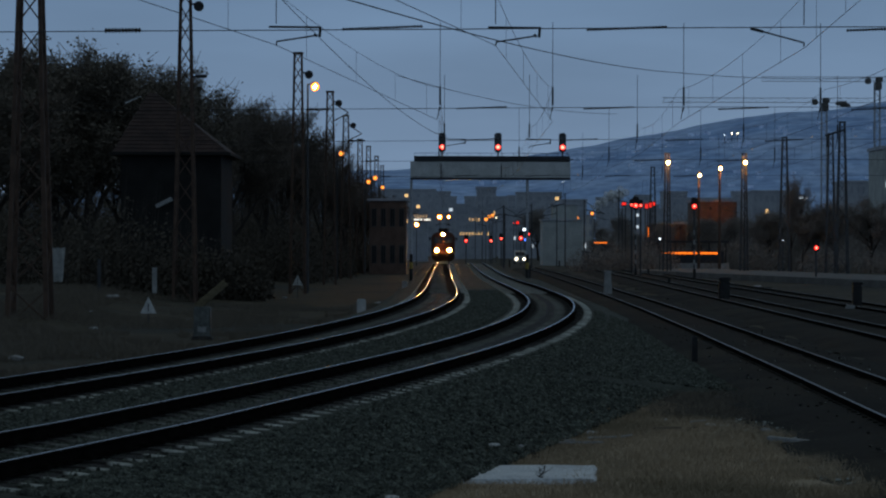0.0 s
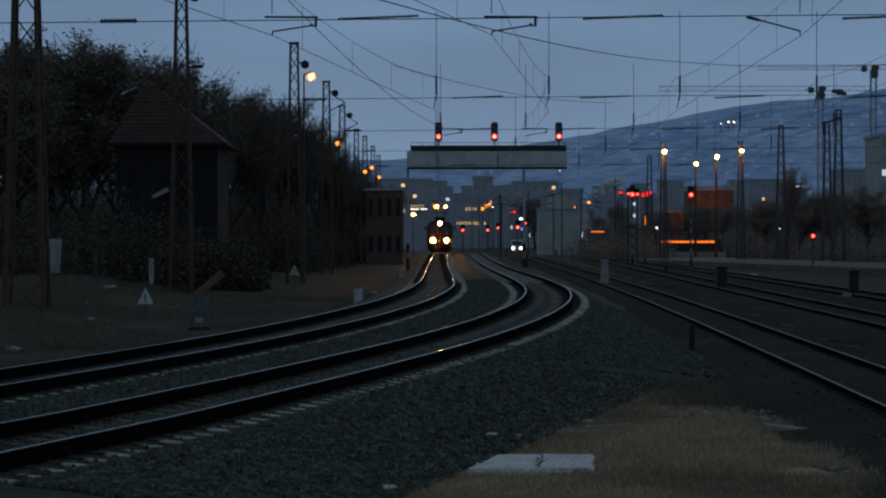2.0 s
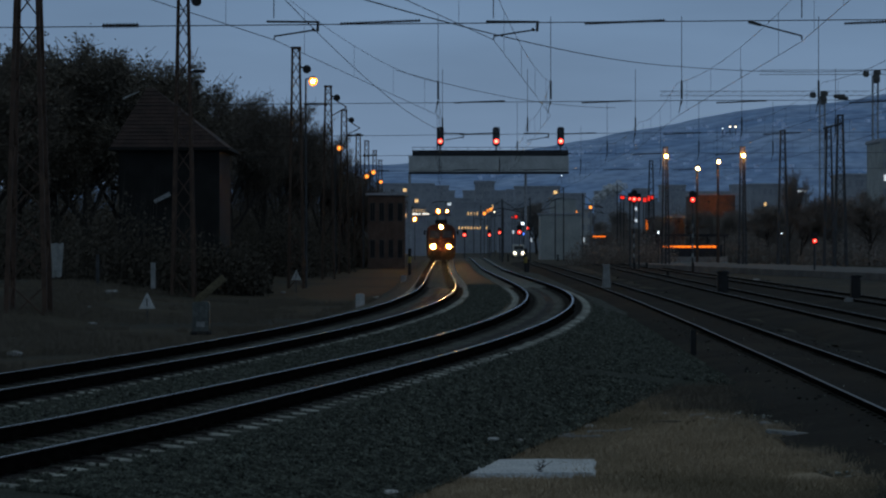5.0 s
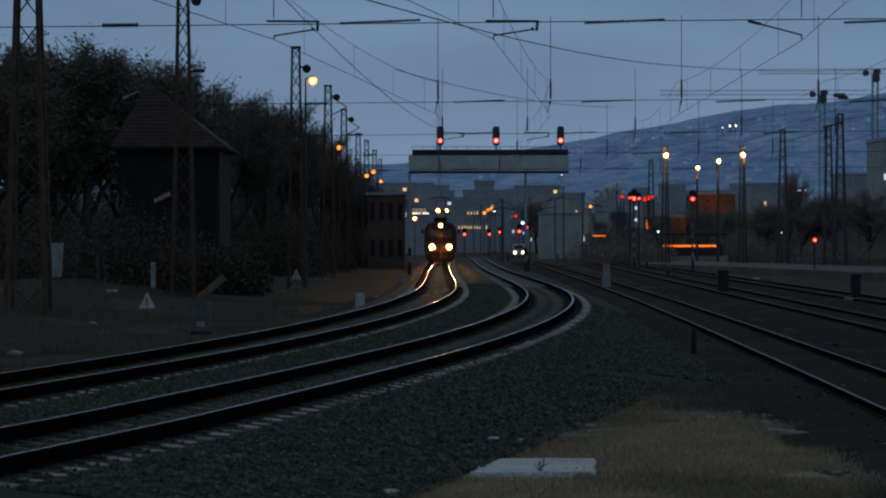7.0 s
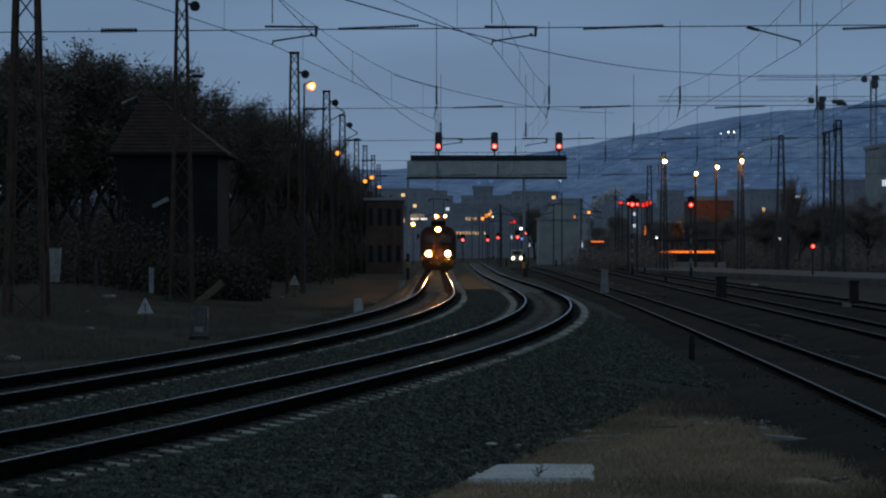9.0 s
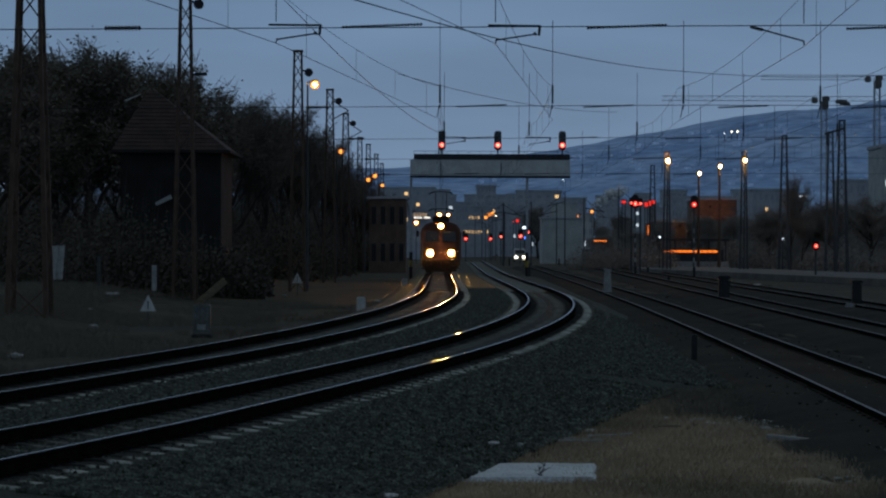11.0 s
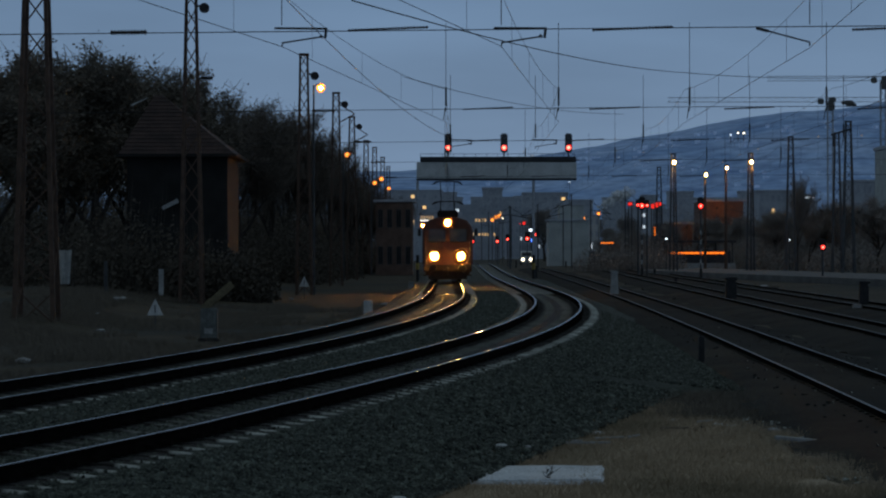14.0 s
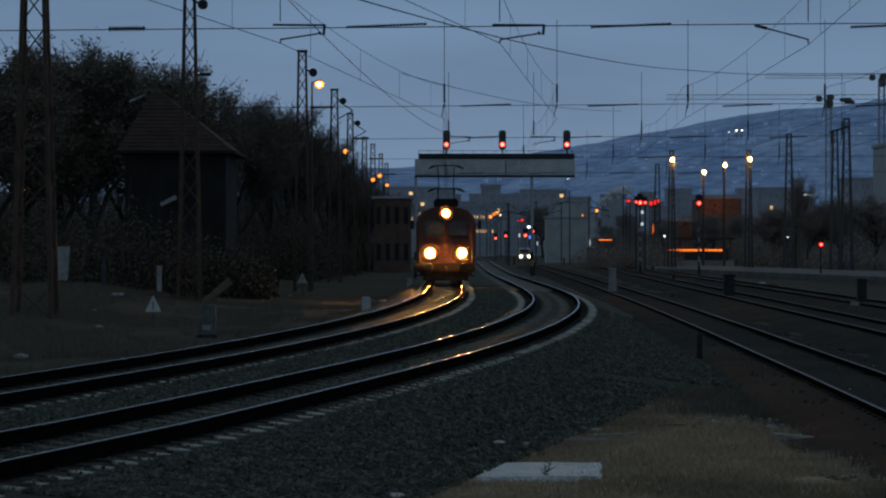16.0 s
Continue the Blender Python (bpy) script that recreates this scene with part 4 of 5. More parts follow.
        for sx in (-0.75, 0.75):
            bar(bm, (sx - 0.07, y, 0.59), (sx + 0.07, y, 0.59), 0.59, None, 28)
        part("wheelset", bm, M["loco_dark"], ob)
    for y in (3.45, L - 3.45):
        bm = bmesh.new()
        for sx in (-1, 1):
            box(bm, sx * 1.02 - 0.06, sx * 1.02 + 0.06, y - 2.4, y + 2.4, 0.5, 0.78, bevel=0.02)
            for yy in (-1.55, 1.55):
                box(bm, sx * 1.1 - 0.1, sx * 1.1 + 0.1, y + yy - 0.2, y + yy + 0.2, 0.42, 0.8, bevel=0.03)
        part("bogie", bm, M["loco_dark"], ob)
    for y, top in ((3.3, 4.85), (L - 3.3, 6.3)):
        bm = bmesh.new()
        up = top > 5
        for sx in (-0.5, 0.5):
            z1, y1 = (5.1, y + 1.3) if up else (4.3, y + 1.3)
            bar(bm, (sx, y, 4.05), (sx * 0.8, y1, z1), 0.035, None, 5)
            bar(bm, (sx * 0.8, y1, z1), (sx * 0.9, y, top), 0.028, None, 5)
        bar(bm, (-0.55, y, 4.05), (0.55, y, 4.05), 0.04, None, 5)
        tube(bm, [(-0.95, y, top - 0.18), (-0.75, y, top - 0.03), (-0.5, y, top), (0.5, y, top), (0.75, y, top - 0.03), (0.95, y, top - 0.18)], 0.03)
        tube(bm, [(-0.95, y + 0.3, top - 0.18), (-0.5, y + 0.3, top), (0.5, y + 0.3, top), (0.95, y + 0.3, top - 0.18)], 0.03)
        part("pantograph", bm, M["black"], ob)
    return ob


# ================= the place =================
ground()
loose_stones()
for n_, far_ in ((1, 200), (2, 200), (3, 120)):
    oily_strips(n_, 14, far_)
bed("ballast_bed", 1, -1.9, 6.0, 0.0, 7, 330, M["ballast"], "grey ballast bed under the two curved main tracks")
gravel_field()
bed("ballast_bed", 3, -1.7, 1.7, -0.315, 7, 330, M["dirt"], "dark oily ballast of a siding")
bed("ballast_bed", 4, -1.7, 1.7, -0.315, 31, 330, M["dirt"], "dark oily ballast of a siding")
bed("ballast_bed", 5, -1.7, 1.7, -0.315, 61, 330, M["dirt"], "dark oily ballast of a siding")
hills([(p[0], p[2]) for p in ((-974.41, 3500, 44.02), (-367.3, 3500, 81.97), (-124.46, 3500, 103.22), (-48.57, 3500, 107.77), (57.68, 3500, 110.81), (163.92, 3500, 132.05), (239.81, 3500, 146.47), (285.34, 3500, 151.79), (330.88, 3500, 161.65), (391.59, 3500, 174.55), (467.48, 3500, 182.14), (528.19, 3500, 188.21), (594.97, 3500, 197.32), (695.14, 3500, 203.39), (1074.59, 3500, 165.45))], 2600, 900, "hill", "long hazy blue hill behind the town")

# masts along the line
MASTS = [((-14.25, 91, 2.27), 14.5, 1.35, 0.55), ((-11.66, 120, 2.3), 14.0, 1.0, 0.42), ((-7.88, 146, 2.33), 13.0, 0.85, 0.40), ((-7.58, 182, 2.37), 13.0, 0.85, 0.40), ((-7.65, 215, 2.41), 13.0, 0.85, 0.40),
         ((-7.9, 262, 2.46), 13.0, 0.8, 0.4), ((-7.53, 280, 2.48), 13.0, 0.8, 0.4), ((-7.39, 310, 2.52), 13.0, 0.8, 0.4), ((-7.48, 345, 2.56), 13.0, 0.8, 0.4)]
for k, ((x, y, z), h, b, t) in enumerate(MASTS):
    mast = lattice_mast("lattice_mast", (x, y, -0.4), h + 0.4, b, t, "rust-brown riveted lattice mast beside the tracks")
    if k in (1, 2, 3, 4):
        bm = bmesh.new()
        zz = h - (0.3 if k != 2 else 0.7)
        bar(bm, (t / 2, 0, zz + 0.1), (t / 2 + 0.45, -0.1, zz), 0.05, None, 6)
        bar(bm, (t / 2 + 0.42, -0.32, zz - 0.05), (t / 2 + 0.42, 0.1, zz - 0.05), 0.24, 0.20, 12)
        part("floodlight", bm, M["black"], mast, "unlit round floodlight")
    if k == 1:
        bm = bmesh.new()
        bar(bm, (0.2, 0, 10.4), (0.5, 0, 10.45), 0.04, None, 6)
        box(bm, 0.45, 1.0, -0.12, 0.12, 10.38, 10.52, bevel=0.03)
        part("lamp_arm", bm, M["black"], mast, "unlit lamp head on a short arm")
    if k in (3, 4):
        bm = bmesh.new()
        bar(bm, (t / 2, 0, h - 0.3), (t / 2 + 1.1, 0, h - 1.0), 0.04, None, 5)
        bar(bm, (t / 2, 0, h - 1.6), (t / 2 + 1.1, 0, h - 1.0), 0.04, None, 5)
        part("bracket", bm, M["rust"], mast)
for (x, y, z), h in (((34.99, 226, 2.42), 13.1), ((34.77, 262, 2.46), 13.3), ((27.12, 330, 2.54), 12.4), ((42.13, 280, 2.48), 14.5)):
    mast = lattice_mast("lattice_mast", (x, y, -0.5), h + 0.5, 1.05, 0.42, "dark slim lattice mast beyond the sidings", material="steel")
    if y == 226:
        bm = bmesh.new()
        bar(bm, (0.2, 0, h - 0.1), (-1.5, 0, h - 0.6), 0.10, 0.08, 6)
        bar(bm, (-1.3, 0, h - 1.6), (-1.3, 0, h - 0.5), 0.07, None, 6)
        part("arm", bm, M["steel"], mast, "dark side arm")

for y, z, tr in ((57, 6.97, (1, 2, 3, 4)), (91, 7.06, (1, 2, 3, 4, 5)), (120, 7.16, (1, 2, 3, 4, 5)), (146, 7.1, (1, 2, 3, 4, 5)), (181, 7.2, (1, 2, 3, 4, 5))):
    head_span(y, -16 if y < 100 else -11, 34, z, tr)
for n in (1, 2):
    catenary(n, (24, 57, 91, 120, 146, 181, 213, 258, 310), 6.60)
catenary(3, (34, 57, 91, 120, 146, 181, 213, 258, 310), 6.56)
catenary(4, (57, 91, 120, 146, 181, 213, 258, 310), 6.60)
catenary(5, (91, 120, 146, 181, 213, 258, 310), 6.65)
free_wire("feeder_wire", (-1.71, 48, 6.75), (10.16, 110, 9.59), 0.25)
free_wire("feeder_wire", (10.16, 110, 9.59), (22.12, 125, 10.49), 0.2)
free_wire("feeder_wire", (-1.5, 95, 8.45), (9.6, 140, 9.4), 0.35, 0.011)
free_wire("feeder_wire", (-3.63, 60, 7.9), (0.52, 150, 8.52), 0.5)

# gantry
gantry(205, -2.222, 10.357, 7.55, 9.38)
for p in ((0.27, 204.6, 9.85), (4.66, 204.6, 9.85), (9.72, 204.6, 9.85)):
    signal_head((p[0], p[1], 9.72), 0.5, group="signals on the gantry", size=1.0)

for n, y0, y1, kind, label, pol, near in ((1, 12, 330, "concrete", "curved main track on concrete sleepers with the oncoming locomotive", True, 180), (2, 12, 330, "concrete", "curved main track on concrete sleepers beside the gravel field", True, 180),
                                          (3, 10, 330, "wood", "dull siding track on dark wooden sleepers", False, 150), (4, 32, 330, "wood", "rusty siding track half sunk in dirt", False, 60), (5, 62, 330, "wood", "rusty siding track half sunk in dirt", False, 40)):
    track(n, y0, y1, kind, label, pol, near)

signal_box_house()
for px_, kind, h, w in (((-26.15, 150, 2.34), 0, 15.0, 1.1), ((-25.81, 160, 2.35), 0, 15.2, 1.1), ((-24.29, 165, 2.35), 2, 15.0, 1.1), ((-21.21, 158, 2.35), 0, 15.0, 1.1), ((-20.49, 170, 2.36), 0, 14.9, 1.0), ((-17.75, 165, 2.35), 2, 14.0, 1.0),
                        ((-18.5, 190, 2.38), 1, 13.6, 0.9), ((-15.85, 180, 2.37), 1, 13.7, 0.9), ((-15.74, 205, 2.4), 3, 14.0, 0.9), ((-14.26, 215, 2.41), 1, 14.2, 0.9), ((-12.88, 225, 2.42), 3, 14.2, 0.9), ((-11.67, 235, 2.43), 1, 13.5, 0.9),
                        ((-10.52, 250, 2.45), 3, 12.6, 0.9), ((-9.32, 262, 2.46), 1, 10.8, 0.9), ((-8.29, 275, 2.48), 3, 9.8, 0.9), ((-7.42, 300, 2.5), 1, 8.6, 0.9), ((-6.73, 330, 2.54), 3, 8.0, 0.9)):
    tree(kind, px_[0], px_[1], h * 1.045 + 0.3, w * 1.12)
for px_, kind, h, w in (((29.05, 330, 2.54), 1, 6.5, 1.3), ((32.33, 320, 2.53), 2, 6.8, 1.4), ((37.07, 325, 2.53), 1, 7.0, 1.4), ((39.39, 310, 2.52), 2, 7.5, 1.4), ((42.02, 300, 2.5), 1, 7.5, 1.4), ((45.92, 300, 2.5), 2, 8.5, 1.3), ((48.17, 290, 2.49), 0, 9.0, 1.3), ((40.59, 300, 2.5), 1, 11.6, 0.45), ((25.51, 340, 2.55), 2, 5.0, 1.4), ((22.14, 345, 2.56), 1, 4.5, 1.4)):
    tree(kind, px_[0], px_[1], h, w, "low bare tree in a dark row beyond the sidings", "trees beyond the sidings", HAZED_TREES)

spots = []
rng = random.Random(8)
for k in range(46):
    y = rng.uniform(118, 300)
    spots.append((-11.5 - rng.uniform(0, 1.0) * (14 if y < 170 else 8) + (y - 118) * 0.022, y, rng.uniform(1.5, 3.2), rng.uniform(2.5, 6.5)))
for k in range(40):
    y = rng.uniform(190, 300)
    spots.append((-16 - rng.uniform(0, 1) * 30, y, rng.uniform(3, 5), rng.uniform(5, 10.5)))
for k in range(12):
    spots.append((-17.5 + k * 0.72, rng.uniform(125, 130), rng.uniform(1.2, 2.2), rng.uniform(1.6, 4.2)))
thicket("brushwood", spots, 21, "dark leafless brushwood between the trees", 420, "brush")
edge = [(-48 + k * 0.85, 205 + k * 2.6 + rng.uniform(-8, 8), 3.2, rng.uniform(10, 14)) for k in range(46)]
thicket("wood_edge", edge, 23, "dense dark edge of a bare wood behind the line", 800)
spots = [(16 + rng.uniform(0, 1) * 42, rng.uniform(285, 335), rng.uniform(2, 4), rng.uniform(2.5, 5.5)) for k in range(34)]
thicket("brushwood", spots, 22, "dark hedge of brushwood beyond the sidings", 260, "twig_hazed")
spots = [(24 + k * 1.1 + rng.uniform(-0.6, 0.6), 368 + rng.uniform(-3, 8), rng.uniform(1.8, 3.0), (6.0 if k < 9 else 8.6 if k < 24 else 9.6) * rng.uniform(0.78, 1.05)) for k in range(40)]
thicket("wood_edge", spots, 24, "grey leafless wood behind the sidings", 1000, "twig_hazed")



# ---- small things beside the tracks ----
def marker_post(name, place, w, h, material, label, category="post", group="", cap=0.0):
    ob = thing(name, place, label, category, group)
    bm = bmesh.new()
    box(bm, -w / 2, w / 2, -w / 2, w / 2, -0.25, h, bevel=w * 0.12)
    if name == "concrete_post":
        for v in bm.verts:
            s = 1 + 0.55 * max(0, 1 - max(0, v.co.z) / h) ** 2
            v.co.x, v.co.y = v.co.x * s, v.co.y * s
    part("shaft", bm, M[material], ob)
    if cap:
        bm = bmesh.new()
        box(bm, -w / 2 - cap, w / 2 + cap, -w / 2 - cap, w / 2 + cap, h, h + w * 0.35, bevel=w * 0.1)
        part("head", bm, M[material], ob)
    return ob


def triangle_sign(place, w, h, stem):
    ob = thing("triangle_sign", place, "small whitish triangular track sign on a short stake", "sign", "triangular track signs")
    bm = bmesh.new()
    bar(bm, (0, 0.03, -0.3), (0, 0.03, stem + h * 0.4), 0.025, None, 6)
    part("stake", bm, M["steel"], ob)
    bm = bmesh.new()
    fr = [bm.verts.new(v) for v in ((-w / 2, -0.02, stem), (w / 2, -0.02, stem), (0, -0.02, stem + h))]
    bk = [bm.verts.new(v) for v in ((-w / 2, 0.02, stem), (w / 2, 0.02, stem), (0, 0.02, stem + h))]
    bm.faces.new(fr)
    bm.faces.new(bk[::-1])
    for k in range(3):
        j = (k + 1) % 3
        bm.faces.new((fr[j], fr[k], bk[k], bk[j]))
    plate = part("plate", bm, M["white"], ob)
    bm = bmesh.new()
    box(bm, -0.02, 0.02, -0.028, -0.022, stem + h * 0.15, stem + h * 0.62)
    part("mark", bm, M["steel"], plate, "dark upright mark")


def slanted_board(place):
    ob = thing("track_indicator", place, "pale box post carrying a dark slanting board", "track sign")
    bm = bmesh.new()
    box(bm, -0.24, 0.24, -0.2, 0.2, -0.2, 0.95, bevel=0.03)
    part("housing", bm, M["panel_old"], ob)
    bm = bmesh.new()
    box(bm, -0.30, 0.30, -0.26, 0.26, -0.2, 0.10, bevel=0.03)
    part("foot", bm, M["black"], ob, "black cast foot")
    bm = bmesh.new()
    box(bm, -0.12, 0.12, -0.21, -0.195, 0.22, 0.38)
    part("label_plate", bm, M["concrete"], ob)
    bm = bmesh.new()
    box(bm, -0.56, 0.56, -0.04, 0.04, -0.11, 0.11, pose(0.24, -0.05, 1.28, 0, -40, 0), bevel=0.02)
    part("board", bm, M["board"], ob)


def rubble(name, place, s, material, label, seed):
    rng = random.Random(seed)
    bm = bmesh.new()
    for k in range(3):
        out = bmesh.ops.create_icosphere(bm, subdivisions=2, radius=s * rng.uniform(0.5, 1))
        q = Matrix.Translation((rng.uniform(-1, 1) * s, rng.uniform(-1, 1) * s, s * 0.2)) @ Matrix.Diagonal((1.3, 1, 0.55, 1))
        for v in out["verts"]:
            v.co *= 1 + 0.35 * noise.noise(v.co * (2.0 / s) + Vector((k, seed, 0)))
        bmesh.ops.transform(bm, matrix=q, verts=out["verts"])
    ob = part(name, bm, M[material])
    ob.matrix_basis = pose(*place)
    tagged(ob, label, "debris", "debris beside the track")


def slab():
    ob = thing("concrete_slab", (1.04, 29.95, -0.44), "pale weathered concrete slab lying in dry grass", "slab", rz=-6)
    bm = bmesh.new()
    box(bm, -0.91, 0.84, -0.84, 0.84, -0.14, 0.0, bevel=0.025)
    bmesh.ops.subdivide_edges(bm, edges=[e for e in bm.edges if e.calc_length() > 0.5], cuts=9, use_grid_fill=True)
    for v in bm.verts:
        v.co += Vector((noise.noise(v.co * 4), noise.noise(v.co * 4 + Vector((9, 0, 0))), 0.6 * noise.noise(v.co * 3 + Vector((0, 5, 0))))) * 0.022
    part("slab_body", bm, M["slab"], ob)
    ob.matrix_basis = pose(0.98, 29.95, -0.40, 0.6, -0.5, -3.5)


def weed(place, h, seed, label="dead dark weed stalk standing in the grass"):
    rng = random.Random(seed)
    bm = bmesh.new()
    for _ in range(3):
        a = Vector((rng.gauss(0, 0.05), rng.gauss(0, 0.05), -0.05))
        b = a + Vector((rng.gauss(0, 0.13), rng.gauss(0, 0.12), 1)) * h * rng.uniform(0.5, 1)
        bar(bm, a, b, 0.007, 0.003, 4)
        for _ in range(5):
            p = a.lerp(b, rng.uniform(0.3, 1))
            q = p + Vector((rng.gauss(0, 0.05), rng.gauss(0, 0.04), rng.uniform(0.02, 0.08)))
            bar(bm, p, q, 0.005, 0.002, 3)
    ob = part("weed", bm, M["bark"])
    ob.matrix_basis = pose(*place)
    tagged(ob, label, "weed", "dead weeds")


slab()
marker_post("concrete_post", (9.33, 143.5, -0.47), 0.33, 1.30, "concrete", "stout whitish concrete marker post between the tracks", cap=0.06)
marker_post("relay_box", (14.08, 128.37, -0.47), 0.52, 1.05, "black", "dark squat equipment box beside a siding", "equipment box", "equipment boxes", cap=0.05)
marker_post("relay_box", (18.48, 115.03, -0.47), 0.40, 1.05, "black", "dark squat equipment box beside a siding", "equipment box", "equipment boxes", cap=0.05)
marker_post("cable_box", (17.21, 108.86, -0.47), 0.36, 0.30, "concrete", "small grey concrete cable box on the ground", "cable box", "cable boxes")
marker_post("steel_stake", (5.79, 58.86, -0.47), 0.13, 0.66, "black", "short black stake at the edge of the gravel", "stake", "stakes")
for p, h in (((18.12, 239.44, -0.47), 0.8), ((20.05, 249.25, -0.47), 0.7), ((21.8, 221.98, -0.47), 0.9), ((16.61, 187.75, -0.47), 0.5), ((17.2, 370.64, -0.47), 0.9), ((9.68, 354.31, -0.2), 0.8), ((7.66, 219.49, -0.25), 1.0)):
    marker_post("steel_stake", p, 0.22, h, "black", "short dark stake between the tracks", "stake", "stakes")
triangle_sign((-9.82, 88.33, -0.47), 0.56, 0.56, 0.40)
triangle_sign(((-7.45, 138, 0.23)[0], 138.0, -0.47), 0.54, 0.54, 0.66)
marker_post("cable_box", (-2.96, 100.42, -0.2), 0.34, 0.40, "white", "small white cable box beside the curve", "cable box", "cable boxes")
marker_post("cable_box", (-2, 156.48, -0.2), 0.34, 0.40, "concrete", "small white cable box beside the curve", "cable box", "cable boxes")
slanted_board((-6.76, 74.77, -0.47))
marker_post("kilometre_post", (-12.41, 114, 0.42), 0.20, 0.80, "concrete", "slim pale kilometre post before the bushes", cap=0.02)
marker_post("fence_post", (-14.96, 115, 0.35), 0.14, 1.3, "steel", "slim grey fence post before the bushes")
ws = thing("white_sheet", (-17.1, 117, 0.52), "white sheet hung between two dark stakes before the bushes", "sheet")
bm = bmesh.new()
sheet_from([[((-0.42 + 0.12 * j) * (0.62 + 0.14 * z), -0.05 + 0.05 * math.sin(j * 1.7 + z), z + 0.03 * math.sin(j * 2.1)) for j in range(8)] for z in (0.1, 0.5, 0.9, 1.3, 1.62)], bm)
bmesh.ops.solidify(bm, geom=list(bm.faces), thickness=0.01)
part("cloth", bm, M["white"], ws)
for sx in (-0.44, 0.44):
    part("stake", bar(bmesh.new(), (sx, 0.05, -0.5), (sx, 0.05, 1.8), 0.03, None, 6), M["bark"], ws)


def on_bank(p):
    """The point where the line of sight to p meets the raised bank."""
    f = 1.0
    while f > 0.5 and 2.17 + (p[2] - 2.17) * f < -0.47 + rise(p[0] * f, p[1] * f):
        f -= 0.004
    return (p[0] * f, p[1] * f, 2.17 + (p[2] - 2.17) * f) if rise(p[0], p[1]) > 0.02 else p


for k, (p, s, mt, lb) in enumerate((((-17.14, 137.04, -0.47), 0.19, "concrete", "crumpled whitish litter on the grass"), ((-14.28, 106.94, -0.47), 0.08, "concrete", "pale litter on the grass"), ((-11.21, 84.64, -0.47), 0.09, "concrete", "pale litter on the grass"), ((-9.94, 61.23, -0.47), 0.18, "concrete", "grey stone in the grass"),
                                    ((-2.91, 124.43, -0.47), 0.10, "white", "pale litter on the grass"), ((-8.14, 137.04, -0.47), 0.12, "concrete", "grey stone in the grass"), ((4.38, 53.44, -0.47), 0.10, "white", "pale stone on the gravel"), ((4.24, 38.67, -0.47), 0.06, "white", "pale stone on the gravel"),
                                    ((5.57, 36.15, -0.47), 0.07, "white", "pale stone beside the siding"), ((5.84, 35.62, -0.47), 0.06, "concrete", "grey stone beside the siding"), ((0.68, 31.07, -0.18), 0.045, "white", "pale stone on the gravel"), ((0.99, 31.15, -0.2), 0.04, "concrete", "grey stone on the gravel"),
                                    ((5.55, 41.02, -0.47), 0.05, "white", "pale stone beside the siding"), ((-0.4, 23.64, -0.1), 0.045, "white", "pale stone on the gravel"), ((3.85, 54.48, -0.25), 0.05, "concrete", "grey stone on the gravel"), ((22.35, 182.13, -0.47), 0.12, "white", "pale litter between the sidings"))):
    rubble("debris", on_bank(p), s, mt, lb, k)
rng = random.Random(91)
for k in range(22):
    if k < 12:
        p = (rng.uniform(4.45, 5.45), rng.uniform(34.2, 35.9), -0.45)
    elif k < 17:
        p = (rng.uniform(1.45, 2.3), rng.uniform(36.2, 36.9), -0.44)
    else:
        p = ((4.05, 5.3, 5.75, 3.5, 4.75)[k - 17], (38.6, 40.8, 44.5, 39.6, 37.4)[k - 17], -0.45)
    rubble("debris", p, rng.uniform(0.035, 0.075), "white" if k % 3 else "concrete", "pale chip of broken stone in the dirt", 200 + k)
bm = bmesh.new()
box(bm, -0.42, 0.42, -0.08, 0.08, 0, 0.05, bevel=0.01)
pl = part("broken_plank", bm, M["concrete"])
pl.matrix_basis = pose(4.85, 35.1, -0.44, 0, 4, -20)
tagged(pl, "pale broken plank lying in the dirt", "plank")
bm = bmesh.new()
box(bm, -0.30, 0.30, -0.03, 0.03, 0, 0.03, bevel=0.008)
pl = part("broken_lath", bm, M["concrete"])
pl.matrix_basis = pose(1.9, 34.6, -0.42, 0, 0, 5)
tagged(pl, "thin pale lath on the edge of the grass", "plank")
for k, (x, y, s, rz) in enumerate(((1.25, 35.2, 0.16, 20), (1.62, 35.0, 0.22, -8), (2.25, 35.6, 0.20, 4), (2.6, 35.9, 0.13, 40), (3.3, 37.5, 0.2, -15), (3.9, 39.0, 0.15, 30))):
    bm = bmesh.new()
    bar(bm, (-s, 0, 0.02), (s, 0.03, 0.035), 0.022, 0.014, 6)
    st = part("stick", bm, M["twig" if k in (0, 4) else "concrete"])
    st.matrix_basis = pose(x, y, -0.44, 0, 0, rz)
    tagged(st, "bleached broken stick lying on dry grass", "stick", "sticks in the grass")
for k, p in enumerate(((1.17, 29.21, -0.47), (1.22, 32.05, -0.47), (1.16, 34.31, -0.47), (3.62, 37.48, -0.47), (1.78, 36.36, -0.47), (2.24, 37.48, -0.47), (4.55, 38.43, -0.47))):
    weed(p, 0.32 if k < 2 else 0.18, 60 + k)


def meadow_edge(y):
    """Where the dry grass gives way to dirt on the siding's side."""
    return float(np.interp(y, (21, 27, 33, 36, 40, 47), (5.0, 4.85, 4.75, 4.6, 3.9, 3.2))) + 0.5 * noise.noise((y * 0.45, 4, 4))


